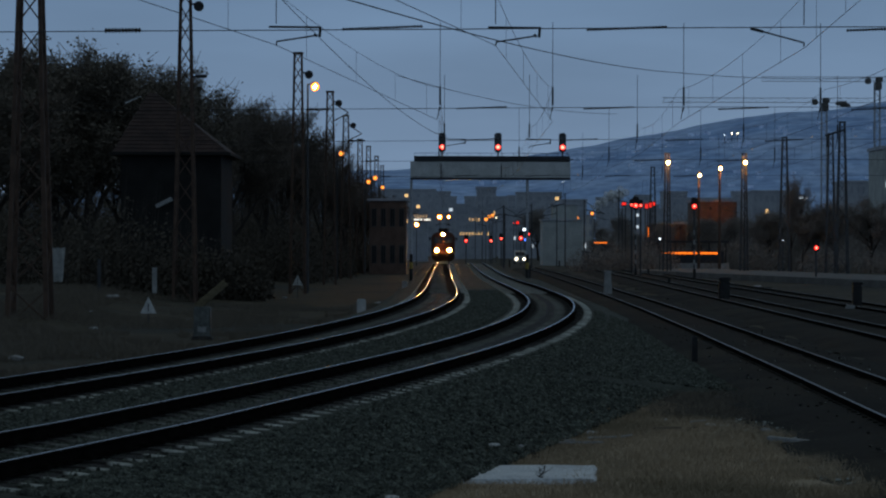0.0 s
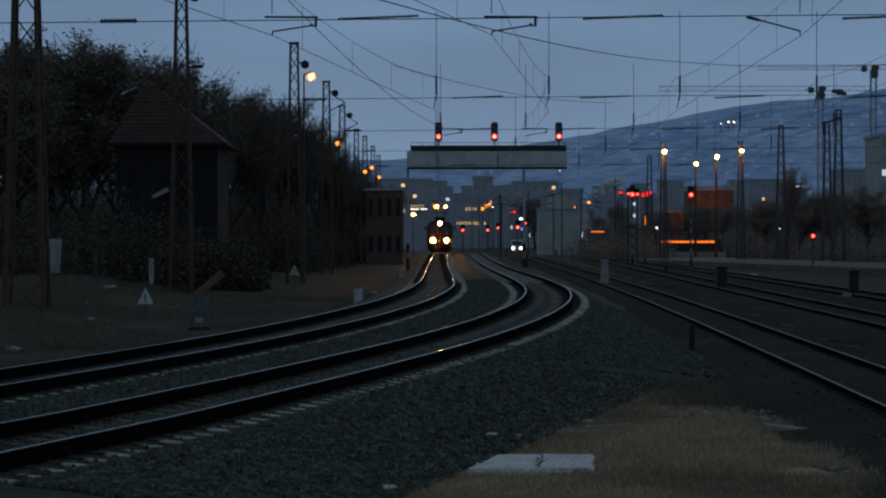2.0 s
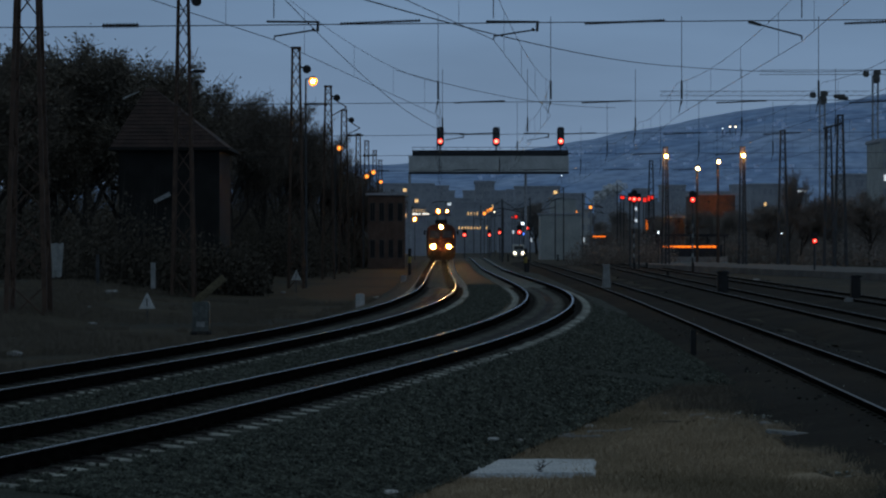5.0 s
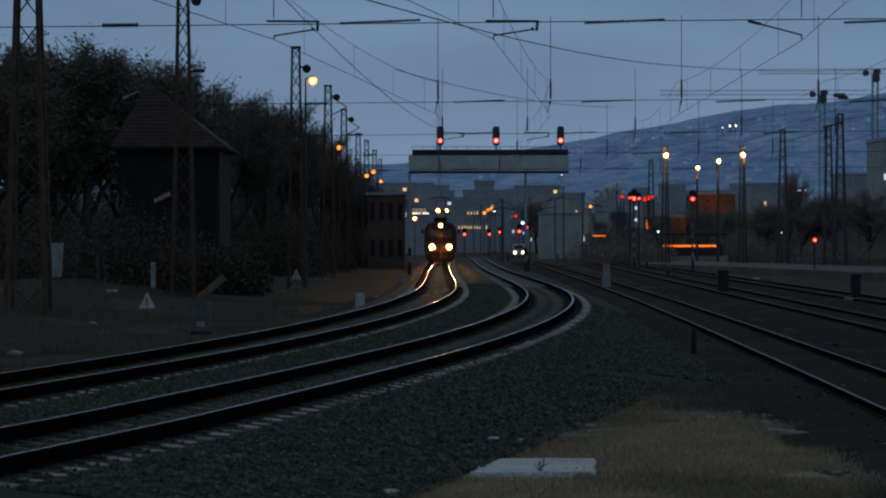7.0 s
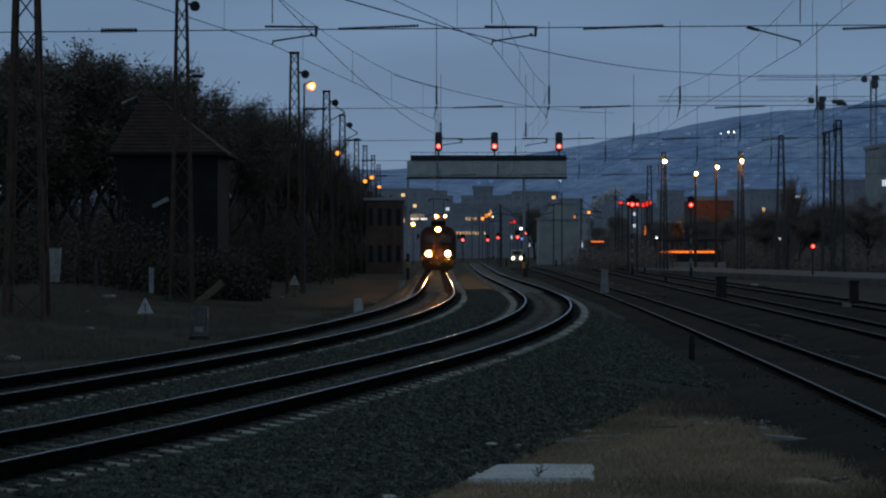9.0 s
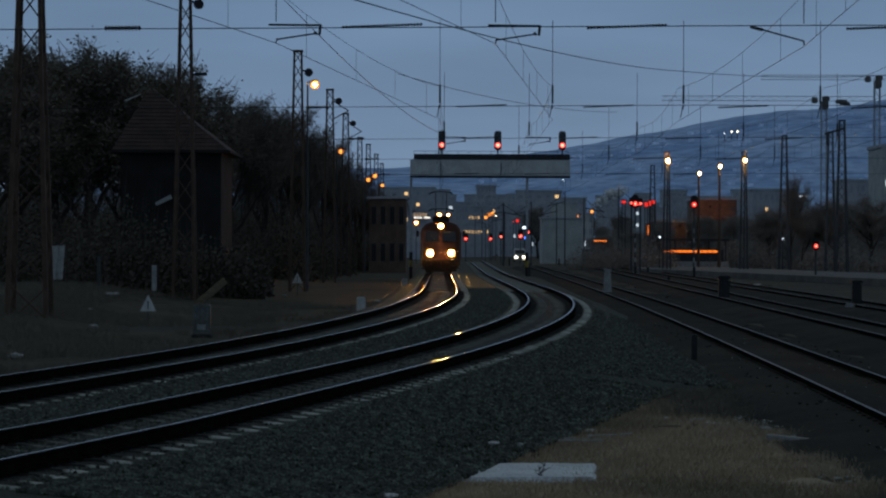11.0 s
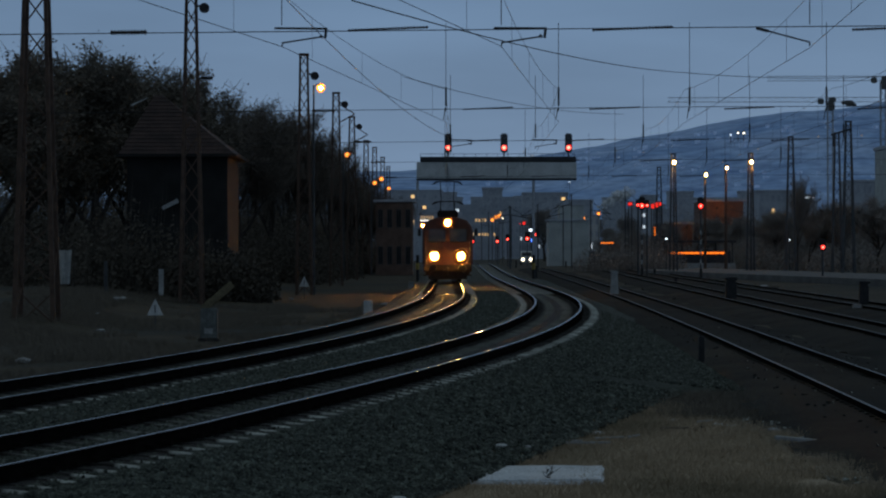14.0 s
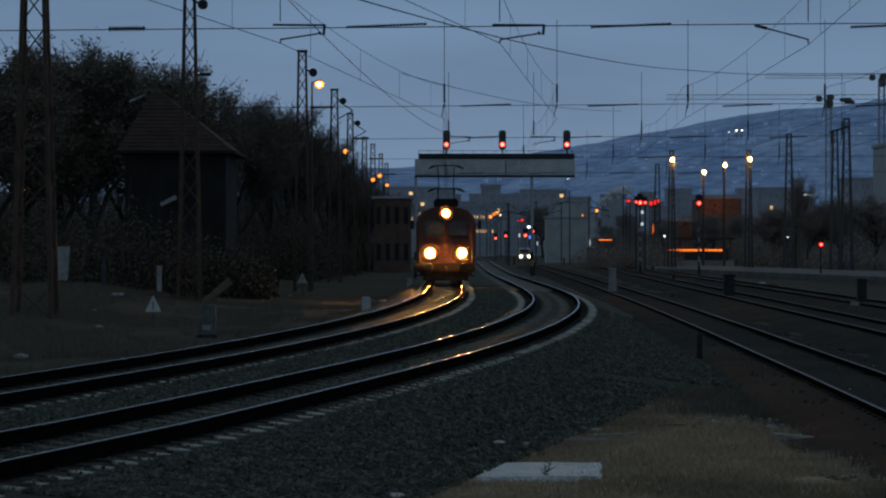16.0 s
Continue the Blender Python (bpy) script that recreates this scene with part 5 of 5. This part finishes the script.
def meadow(r):
    y = 22 + 24 * r.random() ** 1.3
    x0 = -0.83 + (y - 26.7) * 0.225 + 0.6 * noise.noise((y * 0.5, 0, 7))
    x = x0 + (8.0 - x0) * r.random() ** 0.9
    if 0.1 < x < 1.5 and 28.8 < y < 31.0 or x > meadow_edge(y) + r.gauss(0.1, 0.25) or noise.noise((x * 0.8, y * 0.5, 2)) < -0.45:
        return None, 0, 0
    return x, y, -0.475


def bank(r):
    y = 45 + 75 * r.random() ** 1.4
    x = on_track(1, y)[0] - 2.6 - 16 * r.random()
    if noise.noise((x * 0.3, y * 0.2, 5)) < -0.1:
        return None, 0, 0
    return x, y, -0.52 + rise(x, y)


rows_ = []
for k in range(48):
    y = 21 + 0.55 * k
    x0 = -0.83 + (y - 26.7) * 0.225 + 0.6 * noise.noise((y * 0.5, 0, 7))
    x1 = meadow_edge(y)
    rows_.append([(x0 + (x1 - x0) * j / 16, y, -0.465 + (-0.30 if j in (0, 16) or k in (0, 47) else 0.012 * noise.noise((j * 0.7, y, 3)))) for j in range(17)])
tagged(part("meadow", sheet_from(rows_), M["straw"], smooth=True), "trampled patch of dry straw-coloured grass", "grass", kind="structure")
grass("dry_grass", meadow, 32000, 31, 0.11, label="matted dry straw-coloured grass around the slab")


def fringe(r):
    """Loose tufts that straggle from the meadow out over the gravel."""
    y = 24 + 22 * r.random()
    x = -0.83 + (y - 26.7) * 0.225 - abs(r.gauss(0, 0.55)) + 0.3
    if noise.noise((x * 1.3, y * 0.8, 9)) < 0.0:
        return None, 0, 0
    return x, y, -0.47


def corner(r):
    y = 40 + 9 * r.random()
    return 4.3 + r.gauss(0, 0.55) + (y - 44) * 0.05, y, -0.47


bm = bmesh.new()
rng = random.Random(71)
for _ in range(300):
    y = rng.uniform(29, 50)
    x = 3.6 + max(0, 33 - y) * 0.2 + abs(rng.gauss(0, 1.3))
    if x > on_track(3, y)[0] - 1.2:
        continue
    s = rng.uniform(0.008, 0.03) * (1.8 if rng.random() < 0.06 else 1)
    out = bmesh.ops.create_icosphere(bm, subdivisions=1, radius=s)
    for v in out["verts"]:
        v.co = Vector((v.co.x * rng.uniform(0.8, 2.0), v.co.y * rng.uniform(0.8, 1.4), v.co.z * 0.6)) + Vector((x, y, -0.455))
for _ in range(700):
    y = 24 + 60 * rng.random() ** 1.5
    x, th = on_track(3, y, rng.uniform(-1.6, 1.6))
    s = rng.uniform(0.012, 0.035)
    out = bmesh.ops.create_icosphere(bm, subdivisions=1, radius=s)
    for v in out["verts"]:
        v.co = Vector((v.co.x * rng.uniform(0.8, 1.6), v.co.y * rng.uniform(0.8, 1.4), v.co.z * 0.7)) + Vector((x, y, -0.31))
    for f in {f for v in out["verts"] for f in v.link_faces}:
        f.material_index = 0 if rng.random() < 0.06 else 1
tagged(part("rubble_specks", bm, [M["sleeper"], M["oily"]]), "scattered pale chips of stone in the dirt", "rubble", kind="stuff")
grass("corner_grass", corner, 1500, 37, 0.15, "leaf", "withered tufts where gravel meets dirt")
grass("straggling_grass", fringe, 2600, 35, 0.13, label="loose tufts of dry grass on the edge of the gravel")
grass("bank_grass", bank, 26000, 33, 0.30, "leaf", "sparse withered grass on the dark bank")

# ---- lamps of the yard and the town ----
street_lamp((-7.12, 150, 11.44), -0.45, 0.23, "lamp_sodium", arm=-0.42, label="bright sodium street lamp on a tall pole among the masts")
for p, r in (((-8.02, 215, 9.96), 0.20), ((-6.99, 260, 8.77), 0.20), ((-6.56, 270, 9.44), 0.22), ((-6.01, 280, 8.68), 0.18)):
    street_lamp(p, -0.45, r, "lamp_amber", arm=-0.35, label="small amber lamp on a pole beside the line")
for p, r in (((29.05, 290, 10.35), 0.32), ((29.75, 275, 10.65), 0.33)):
    street_lamp(p, -0.45, r, "lamp_sodium", label="tall yard lamp glowing amber beyond the sidings", group="yard lamps", pr=0.13, reach=0.85)
for p, r in (((22.01, 250, 10.42), 0.32), ((29.43, 250, 10.47), 0.31)):
    lattice_mast("lattice_mast", (p[0], p[1] + 1.0, -0.5), p[2] + 1.3, 0.75, 0.36, "dark lattice mast carrying an amber yard lamp", material="steel", group="yard masts")
    street_lamp(p, -0.45, r, "lamp_sodium", label="tall yard lamp glowing amber beside a lattice mast", group="yard lamps", pr=0.07, reach=0.5)
for p, r, mt in (((-3.21, 380, 5.56), 0.34, "lamp_sodium"), ((0.18, 420, 7.19), 0.40, "lamp_sodium"), ((1.66, 425, 7.25), 0.30, "lamp_sodium"), ((22.22, 420, 7.01), 0.36, "lamp_amber"), ((25.36, 430, 7.96), 0.26, "lamp_amber"), ((22.1, 260, 3.14), 0.24, "lamp_cool"),
                 ((24.05, 430, 4.61), 0.26, "lamp_cool"), ((8.38, 460, 7.27), 0.3, "lamp_amber"), ((9.17, 470, 7.89), 0.3, "lamp_amber"), ((9.78, 470, 8.1), 0.3, "lamp_amber"), ((10.39, 470, 7.69), 0.22, "lamp_white"),
                 ((12.98, 450, 6.48), 0.25, "lamp_red_dim"), ((33.54, 700, 20.1), 0.3, "lamp_cool"), ((33.07, 250, 2.99), 0.12, "lamp_cool"), ((337.6, 3000, 134.96), 2.0, "lamp_white"), ((344.1, 3000, 134.96), 2.0, "lamp_white"), ((329.14, 3000, 133.01), 1.6, "lamp_cool")):
    street_lamp(p, -0.45 if p[1] < 2000 else p[2] - 9, r, mt, label="distant lamp on a pole in the town", group="town lamps", pr=0.05 if p[1] < 2000 else 0.4)
rng = random.Random(17)
for k in range(46):
    x, y, d = rng.uniform(1020, 1540), rng.uniform(215, 335), 2950
    if y < 425 - (425 - 175) * min(1, 0.62 + (x - 1020) / 1500):
        continue
    street_lamp(((x - 784) * d / 4612, d, 2.17 - (y - 435.15) * d / 4612), 2.17 - (y - 435.15) * d / 4612 - 6, rng.uniform(0.5, 1.0), rng.choice(("pane_warm", "pane_cool", "pane_cool")), label="faint lamp on the far hillside", group="hillside lamps", pr=0.05)


def far_signal(place, size, lens="lamp_red", pole=True, stripes=False):
    """A red light on a post of the yard."""
    x, y, z = place
    ob = thing("railway_signal", (x, y, -0.45), "dark post signal showing a red light", "railway signal", "signals of the yard")
    h = z + 0.45
    bm = bmesh.new()
    bar(bm, (0, 0.2, 0), (0, 0.2, h - size * 1.2), 0.08, None, 8)
    post = part("post", bm, M["steel"], ob)
    if stripes:
        for k in range(4):
            bm = bmesh.new()
            bar(bm, (0, 0.2, 1.2 + k * 0.9), (0, 0.2, 1.6 + k * 0.9), 0.086, None, 8)
            part("band", bm, M["concrete"], post, "pale painted band")
    bm = bmesh.new()
    box(bm, -size * 1.2, size * 1.2, 0.05, 0.3, h - size * 1.4, h + size * 3.2, bevel=size * 0.4)
    part("backboard", bm, M["black"], ob)
    bm = bmesh.new()
    bar(bm, (0, 0.05, h), (0, -0.04, h), size * 0.85, size * 0.8, 14)
    ln = part("lens", bm, M[lens], ob, "glowing red lens", )
    bm = bmesh.new()
    bar(bm, (0, -0.04, h), (0, -0.06, h), size * 0.4, None, 12)
    part("lamp", bm, M["lamp_red_core"], ln, "bright centre of the lens")


for p, s, st in (((18.16, 240, 6.13), 0.26, True), ((23.57, 240, 6.08), 0.26, True), ((29.01, 200, 2.26), 0.20, False), ((7.66, 380, 3.25), 0.24, False), ((9.39, 390, 3.62), 0.24, False), ((12.66, 400, 3.74), 0.34, False), ((3.82, 360, 3.2), 0.26, False), ((14.48, 420, 4.46), 0.3, False)):
    far_signal(p, s, stripes=st)
for p in ((17.95, 242, 6.22), (18.78, 242, 6.17)):
    far_signal(p, 0.17)
for p, w, h, mt, nm, lb in (((26.55, 330, 4.33), 0.28, 1.2, "strip", "neon_sign", "small upright amber glowing sign"), ((23.94, 300, 7.06), 0.35, 0.5, "lamp_red_dim", "neon_sign", "small red glowing sign"), ((24.39, 300, 7.19), 0.25, 0.55, "lamp_red_dim", "neon_sign", "small red glowing sign"), ((24.78, 300, 7.32), 0.25, 0.4, "lamp_red_dim", "neon_sign", "small red glowing sign"), ((21.34, 300, 7.32), 0.45, 0.3, "lamp_red_dim", "neon_sign", "small red glowing sign"), ((14.57, 480, 6.87), 0.5, 0.5, "lamp_red_dim", "neon_sign", "small red glowing sign on a far building"),
                            ((16.03, 480, 5.62), 1.0, 0.45, "lamp_cool", "light_box", "pale blue glowing light box"), ((16.13, 480, 3.75), 0.6, 0.5, "lamp_blue", "light_box", "small blue glowing light box"), ((58.83, 420, 10.38), 1.5, 0.3, "pane_cool", "light_box", "pale glowing strip on a far roof")):
    ob = thing(nm, (p[0], p[1], -0.45), lb, "sign", "glowing signs")
    h0 = p[2] + 0.45
    bm = bmesh.new()
    box(bm, -w / 2 - 0.08, w / 2 + 0.08, 0, 0.25, h0 - h / 2 - 0.08, h0 + h / 2 + 0.08, bevel=0.03)
    part("casing", bm, M["black"], ob)
    bm = bmesh.new()
    box(bm, -w / 2, w / 2, -0.03, 0.0, h0 - h / 2, h0 + h / 2)
    part("face", bm, M[mt], ob)
    for sx in (-0.4, 0.4):
        bm = bmesh.new()
        bar(bm, (sx * w, 0.12, 0), (sx * w, 0.12, h0 - h / 2 - 0.06), 0.06, None, 6)
        part("leg", bm, M["steel"], ob)

# a lit line of far lettering, drawn as plain bars
ob = thing("roof_sign", (-3.27, 519.4, 7.83), "line of small white glowing letters on a far office front", "sign", "glowing signs")
part("board", box(bmesh.new(), -1.75, 1.75, 0, 0.5, -0.32, 0.32, bevel=0.03), M["black"], ob)
for k, w in enumerate((0.30, 0.22, 0.26, 0.18, 0.28, 0.0, 0.24, 0.30, 0.22, 0.28)):
    if w:
        part("bar", box(bmesh.new(), -1.6 + k * 0.33, -1.6 + k * 0.33 + w, -0.05, 0, -0.17, 0.2), M["lamp_sign"], ob)

# amber strip: lit edge of a loading platform
ob = thing("loading_platform", ((29.27, 300, 1.59)[0], 300, -0.45), "low loading platform with an amber light strip along its edge", "platform")
bm = bmesh.new()
box(bm, -4.2, 4.2, 0, 3.5, 0, 0.95, bevel=0.04)
part("deck", bm, M["concrete"], ob)
bm = bmesh.new()
box(bm, -4.2, 4.2, -0.5, 3.6, 3.3, 3.55, bevel=0.04)
part("canopy", bm, M["panel_dark"], ob)
for k in range(5):
    bm = bmesh.new()
    bar(bm, (-3.9 + 1.95 * k, 0.6, 0.95), (-3.9 + 1.95 * k, 0.6, 3.3), 0.07, None, 8)
    part("pillar", bm, M["steel"], ob)
for k in range(11):
    bm = bmesh.new()
    box(bm, -3.5 + 0.585 * k, -3.5 + 0.585 * k + 0.53, -0.08, 0.0, 1.98, 2.22, bevel=0.02)
    part("light_panel", bm, M["strip"], ob, "glowing amber light panel")
bm = bmesh.new()
box(bm, -3.6, 3.6, 0.0, 0.06, 0.95, 2.34)
part("parapet", bm, M["panel_dark"], ob)

# ---- buildings round the yard and the town behind ----
def plain_house(name, a, b, d, depth, label, material, cols, rows, lit=(), pane="pane_warm", win=None):
    block(name, a[0], b[0], d, depth, a[2], label, material, cols, rows, lit, pane, "facade_dark", "buildings of the town", win=win)


plain_house("signal_cabin", (-6.93, 262, 6.89), (-3.24, 262, 6.89), 262, 7, "sooty brick railway cabin beside the line", "brick", 4, 2)
plain_house("silo_block", (15.96, 400, 6.43), (22.03, 400, 6.43), 400, 9, "pale windowless concrete store beyond the gantry", "facade", 0, 0)
plain_house("silo_block", (18, 411, 9.05), (21.92, 411, 9.05), 411, 5, "pale boarded tower behind the concrete store", "facade", 0, 0)
plain_house("office_block", (-5.52, 520, 9.29), (-2.14, 520, 9.29), 520, 9, "grey office block with a lit top row of windows", "facade_dark", 6, 5, [(4, c) for c in range(6)])
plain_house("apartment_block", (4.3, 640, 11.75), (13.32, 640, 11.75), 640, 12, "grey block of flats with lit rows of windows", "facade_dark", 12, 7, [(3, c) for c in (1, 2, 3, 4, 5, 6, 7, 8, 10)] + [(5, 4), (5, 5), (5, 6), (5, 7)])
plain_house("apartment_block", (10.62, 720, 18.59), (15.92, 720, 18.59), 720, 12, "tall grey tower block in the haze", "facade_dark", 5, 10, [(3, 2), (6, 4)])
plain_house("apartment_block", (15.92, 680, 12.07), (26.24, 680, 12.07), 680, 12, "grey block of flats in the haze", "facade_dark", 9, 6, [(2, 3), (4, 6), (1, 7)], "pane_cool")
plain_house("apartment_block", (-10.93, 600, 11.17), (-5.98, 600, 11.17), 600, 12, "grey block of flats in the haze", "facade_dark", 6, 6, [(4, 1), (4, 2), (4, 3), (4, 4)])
plain_house("tower_house", (24.23, 440, 7.62), (26.14, 440, 7.62), 440, 5, "narrow pale house with one lit window", "white", 2, 4, [(1, 0)], "pane_cool")
plain_house("warehouse", (34.11, 345, 8.39), (39.5, 345, 8.39), 345, 12, "dark low warehouse lit amber by added wall lamps", "brick", 0, 0)
plain_house("warehouse", (28.91, 350, 5.44), (33.24, 350, 5.44), 350, 12, "dark low warehouse lit amber by added wall lamps", "brick", 0, 0)
plain_house("apartment_block", (71.6, 420, 18.3), (79.95, 420, 18.3), 420, 14, "pale block of flats above the trees", "facade", 5, 8, [(5, 0)], "pane_cool")
plain_house("apartment_block", (80.73, 520, 15.38), (86.59, 520, 15.38), 520, 14, "grey block of flats above the trees", "facade_dark", 5, 5, [(3, 0)], "pane_cool")
plain_house("apartment_block", (67.51, 560, 14.33), (77.22, 560, 14.33), 560, 14, "grey block of flats above the trees", "facade_dark", 8, 5, [(3, 2)], "pane_warm")
rng = random.Random(29)
for k in range(34):
    d = rng.uniform(760, 1500)
    x = rng.uniform(700, 1568)
    w, top = rng.uniform(9, 26), rng.uniform(330, 402)
    a = ((x - 784) * d / 4612, 2.17 - (top - 435.15) * d / 4612)
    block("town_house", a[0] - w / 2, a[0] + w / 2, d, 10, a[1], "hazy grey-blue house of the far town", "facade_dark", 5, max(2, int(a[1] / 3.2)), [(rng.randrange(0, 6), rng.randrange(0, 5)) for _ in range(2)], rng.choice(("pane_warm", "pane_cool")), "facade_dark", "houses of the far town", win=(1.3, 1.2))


def van(place, w, label, lights, base=-0.45):
    ob = thing("van", (place[0], place[1], base), label, "van", "parked vehicles")
    bm = bmesh.new()
    prof = [(0, 0.35), (0, 1.1), (0.7, 1.25), (1.2, 2.1), (1.6, 2.25), (4.6, 2.25), (4.8, 2.0), (4.8, 0.35)]
    L = [bm.verts.new((-w / 2, y, z)) for y, z in prof]
    R = [bm.verts.new((w / 2, y, z)) for y, z in prof]
    bm.faces.new(L[::-1])
    bm.faces.new(R)
    for k in range(len(prof)):
        j = (k + 1) % len(prof)
        bm.faces.new((L[k], L[j], R[j], R[k]))
    bmesh.ops.recalc_face_normals(bm, faces=bm.faces)
    bmesh.ops.bevel(bm, geom=list(bm.edges), offset=0.07, segments=2, affect="EDGES")
    part("body", bm, M["white"], ob)
    bm = bmesh.new()
    box(bm, -w / 2 + 0.18, w / 2 - 0.18, -0.015, 0.015, -0.36, 0.36, pose(0, 0.93, 1.69, -30, 0, 0))
    part("windscreen", bm, M["glass"], ob)
    for sx in (-1, 1):
        bm = bmesh.new()
        bar(bm, (sx * w * 0.34, 0.02, 0.85), (sx * w * 0.34, -0.05, 0.85), 0.24 if lights else 0.12, None, 14)
        part("headlight", bm, M["lamp_white" if lights else "glass"], ob)
        for yy in (0.9, 3.9):
            bm = bmesh.new()
            bar(bm, (sx * (w / 2 - 0.2), yy, 0.34), (sx * (w / 2 + 0.01), yy, 0.34), 0.34, None, 16)
            part("wheel", bm, M["black"], ob)


van((13.52, 430, 1.72), 1.9, "pale van facing the line with lit headlights", True)
van((28.2, 430, 2.18), 1.9, "pale van parked on a raised yard beyond the tracks", False, 1.75)
bm = bmesh.new()
box(bm, 24.0, 37.0, 428, 445, -0.55, 1.75, bevel=0.05)
tagged(part("raised_yard", bm, M["platform"]), "low concrete retaining wall of a raised yard", "wall", kind="structure")
bm = bmesh.new()
box(bm, 0, 1.6, 0, 0.2, 0, 0.15)
ob = thing("light_bar", ((19.75, 330, 2.82)[0], 330, (19.75, 330, 2.82)[2]), "amber glowing light bar beside a parked van", "lamp")
part("tube", bm, M["strip"], ob)
bm = bmesh.new()
bar(bm, (0.9, 0.1, 0), (0.9, 0.1, -(19.75, 330, 2.82)[2] - 0.45), 0.05, None, 6)
part("leg", bm, M["steel"], ob)


def crane(place, h, jib, back):
    ob = thing("tower_crane", (place[0], place[1], -0.5), "grey tower crane standing far behind the yard", "tower crane", "tower cranes")
    for sx in (-1, 1):
        for sy in (-1, 1):
            part("leg", bar(bmesh.new(), (sx * 0.9, sy * 0.9, 0), (sx * 0.9, sy * 0.9, h), 0.22, None, 4), M["facade_dark"], ob)
    for k in range(int(h / 3)):
        s = 1 if k % 2 else -1
        part("brace", bar(bmesh.new(), (-0.9 * s, -0.9, k * 3), (0.9 * s, -0.9, k * 3 + 3), 0.14, None, 4), M["facade_dark"], ob)
    bm = bmesh.new()
    for z in (0.0, 1.6):
        bar(bm, (-jib, 0, h + 1 + z), (back, 0, h + 1 + z), 0.13, None, 4)
    for k in range(int((jib + back) / 3)):
        bar(bm, (-jib + k * 3, 0, h + 1), (-jib + k * 3 + 1.5, 0, h + 2.6), 0.07, None, 4)
        bar(bm, (-jib + k * 3 + 1.5, 0, h + 2.6), (-jib + k * 3 + 3, 0, h + 1), 0.07, None, 4)
    part("jib", bm, M["facade_dark"], ob)
    bm = bmesh.new()
    box(bm, back - 13, back - 9, -1, 1, h + 0.1, h + 1.5, bevel=0.3)
    box(bm, back - 11.5, back - 8, -0.7, 0.7, h - 0.6, h + 0.7, bevel=0.3)
    part("counterweight", bm, M["platform"], ob)
    bm = bmesh.new()
    box(bm, -1.1, 1.5, -1.3, 1.3, h - 2.0, h + 0.9, bevel=0.4)
    box(bm, -0.6, 1.9, -1.0, 1.0, h + 0.7, h + 2.7, bevel=0.4)
    box(bm, -4.2, -2.2, -0.8, 0.8, h + 0.2, h + 2.2, bevel=0.3)
    part("cab", bm, M["platform"], ob)


crane((133.09, 900, 3.17), 52.2, 56, 17)
crane((151.43, 900, 3.17), 59.5, 40, 20)

# unseen lamps, added to wash the warehouse fronts in amber
for p in ((35.84, 343.6, 7.47), (37.1, 343.6, 7.17), (30.53, 348.5, 5.05), (32.34, 348.5, 4.98)):
    street_lamp(p, -0.45, 0.13, "lamp_added", label="added amber lamp, hidden by a plate, lighting a warehouse front", group="warehouse lamps", pr=0.05)


def far_post(place, h, arm):
    ob = thing("overhead_post", (place[0], place[1], -0.45), "thin dark overhead-line post among the far tracks", "post", "far overhead-line posts")
    part("pole", bar(bmesh.new(), (0, 0, 0), (0, 0, h), 0.10, 0.07, 6), M["steel"], ob)
    bm = bmesh.new()
    bar(bm, (0, 0, h * 0.86), (arm, 0, h * 0.80), 0.06, None, 5)
    bar(bm, (0, 0, h * 0.98), (arm * 0.9, 0, h * 0.81), 0.04, None, 5)
    part("bracket", bm, M["steel"], ob)


rng = random.Random(53)
for k in range(22):
    y = rng.uniform(280, 640)
    x = rng.choice((-7.5, 8.5, 12.5, 17.5, 22.5, 28.5, 36.0)) + rng.uniform(-0.6, 0.6)
    if 0.02 * y - 12 < x < 0.16 * y:
        far_post((x, y, 0), rng.uniform(8.0, 10.5), rng.choice((-2.4, 2.4)))
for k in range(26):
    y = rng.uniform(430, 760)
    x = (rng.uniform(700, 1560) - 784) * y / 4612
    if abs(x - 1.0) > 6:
        tree(rng.choice((1, 3, 2)), x, y, rng.uniform(6, 13), rng.uniform(0.8, 1.3), "bare tree between the houses of the town", "trees of the town", HAZED_TREES)

# platform beyond the sidings
bm = bmesh.new()
rows_ = []
for k in range(15):
    f = k / 14
    y = 262 - 100 * f
    x = 19.5 + 13 * f
    rows_.append([(x, y - 0.3, -0.5), (x, y, 0.02), (x + 0.3, y, 0.05), (x + 9, y + 16, 0.05), (x + 9.2, y + 16, -0.5)])
tagged(part("platform", sheet_from(rows_, bm), M["platform"], smooth=False), "pale gravelled strip of an old platform beyond the sidings", "platform", kind="structure")

# steam drifting from a chimney, in still puffs
bm = bmesh.new()
rng = random.Random(41)
for k in range(60):
    f = k / 59
    p = (30.22, 520, 9.06)
    out = bmesh.ops.create_icosphere(bm, subdivisions=2, radius=0.22 + 0.62 * f)
    c = Vector((p[0] + 6.2 * f + rng.gauss(0, 0.25 + 0.4 * f), p[1] + rng.gauss(0, 0.5), p[2] + 4.4 * f ** 0.7 + rng.gauss(0, 0.2 + 0.3 * f)))
    for v in out["verts"]:
        v.co = v.co * (1 + 0.4 * noise.noise(v.co * 1.4 + c)) + c
smoke_ob = part("steam_plume", bm, M["smoke"], smooth=True)
tagged(smoke_ob, "pale steam drifting from a chimney in the town", "steam", kind="stuff")

loco = locomotive()


def motions():
    rows = []
    for k in range(33):
        t = k * 0.5
        y0 = 325 - 12.2 * t
        a, _ = on_track(1, y0 + 2.5)
        b, _ = on_track(1, y0 + 12.5)
        th = math.atan2(b - a, 10.0)
        rows.append((t, pose(a - 2.5 * math.sin(th), y0, RAIL + lift(1, y0 + 4), 0, 0, -math.degrees(th))))
    walk(loco, rows)


motions()
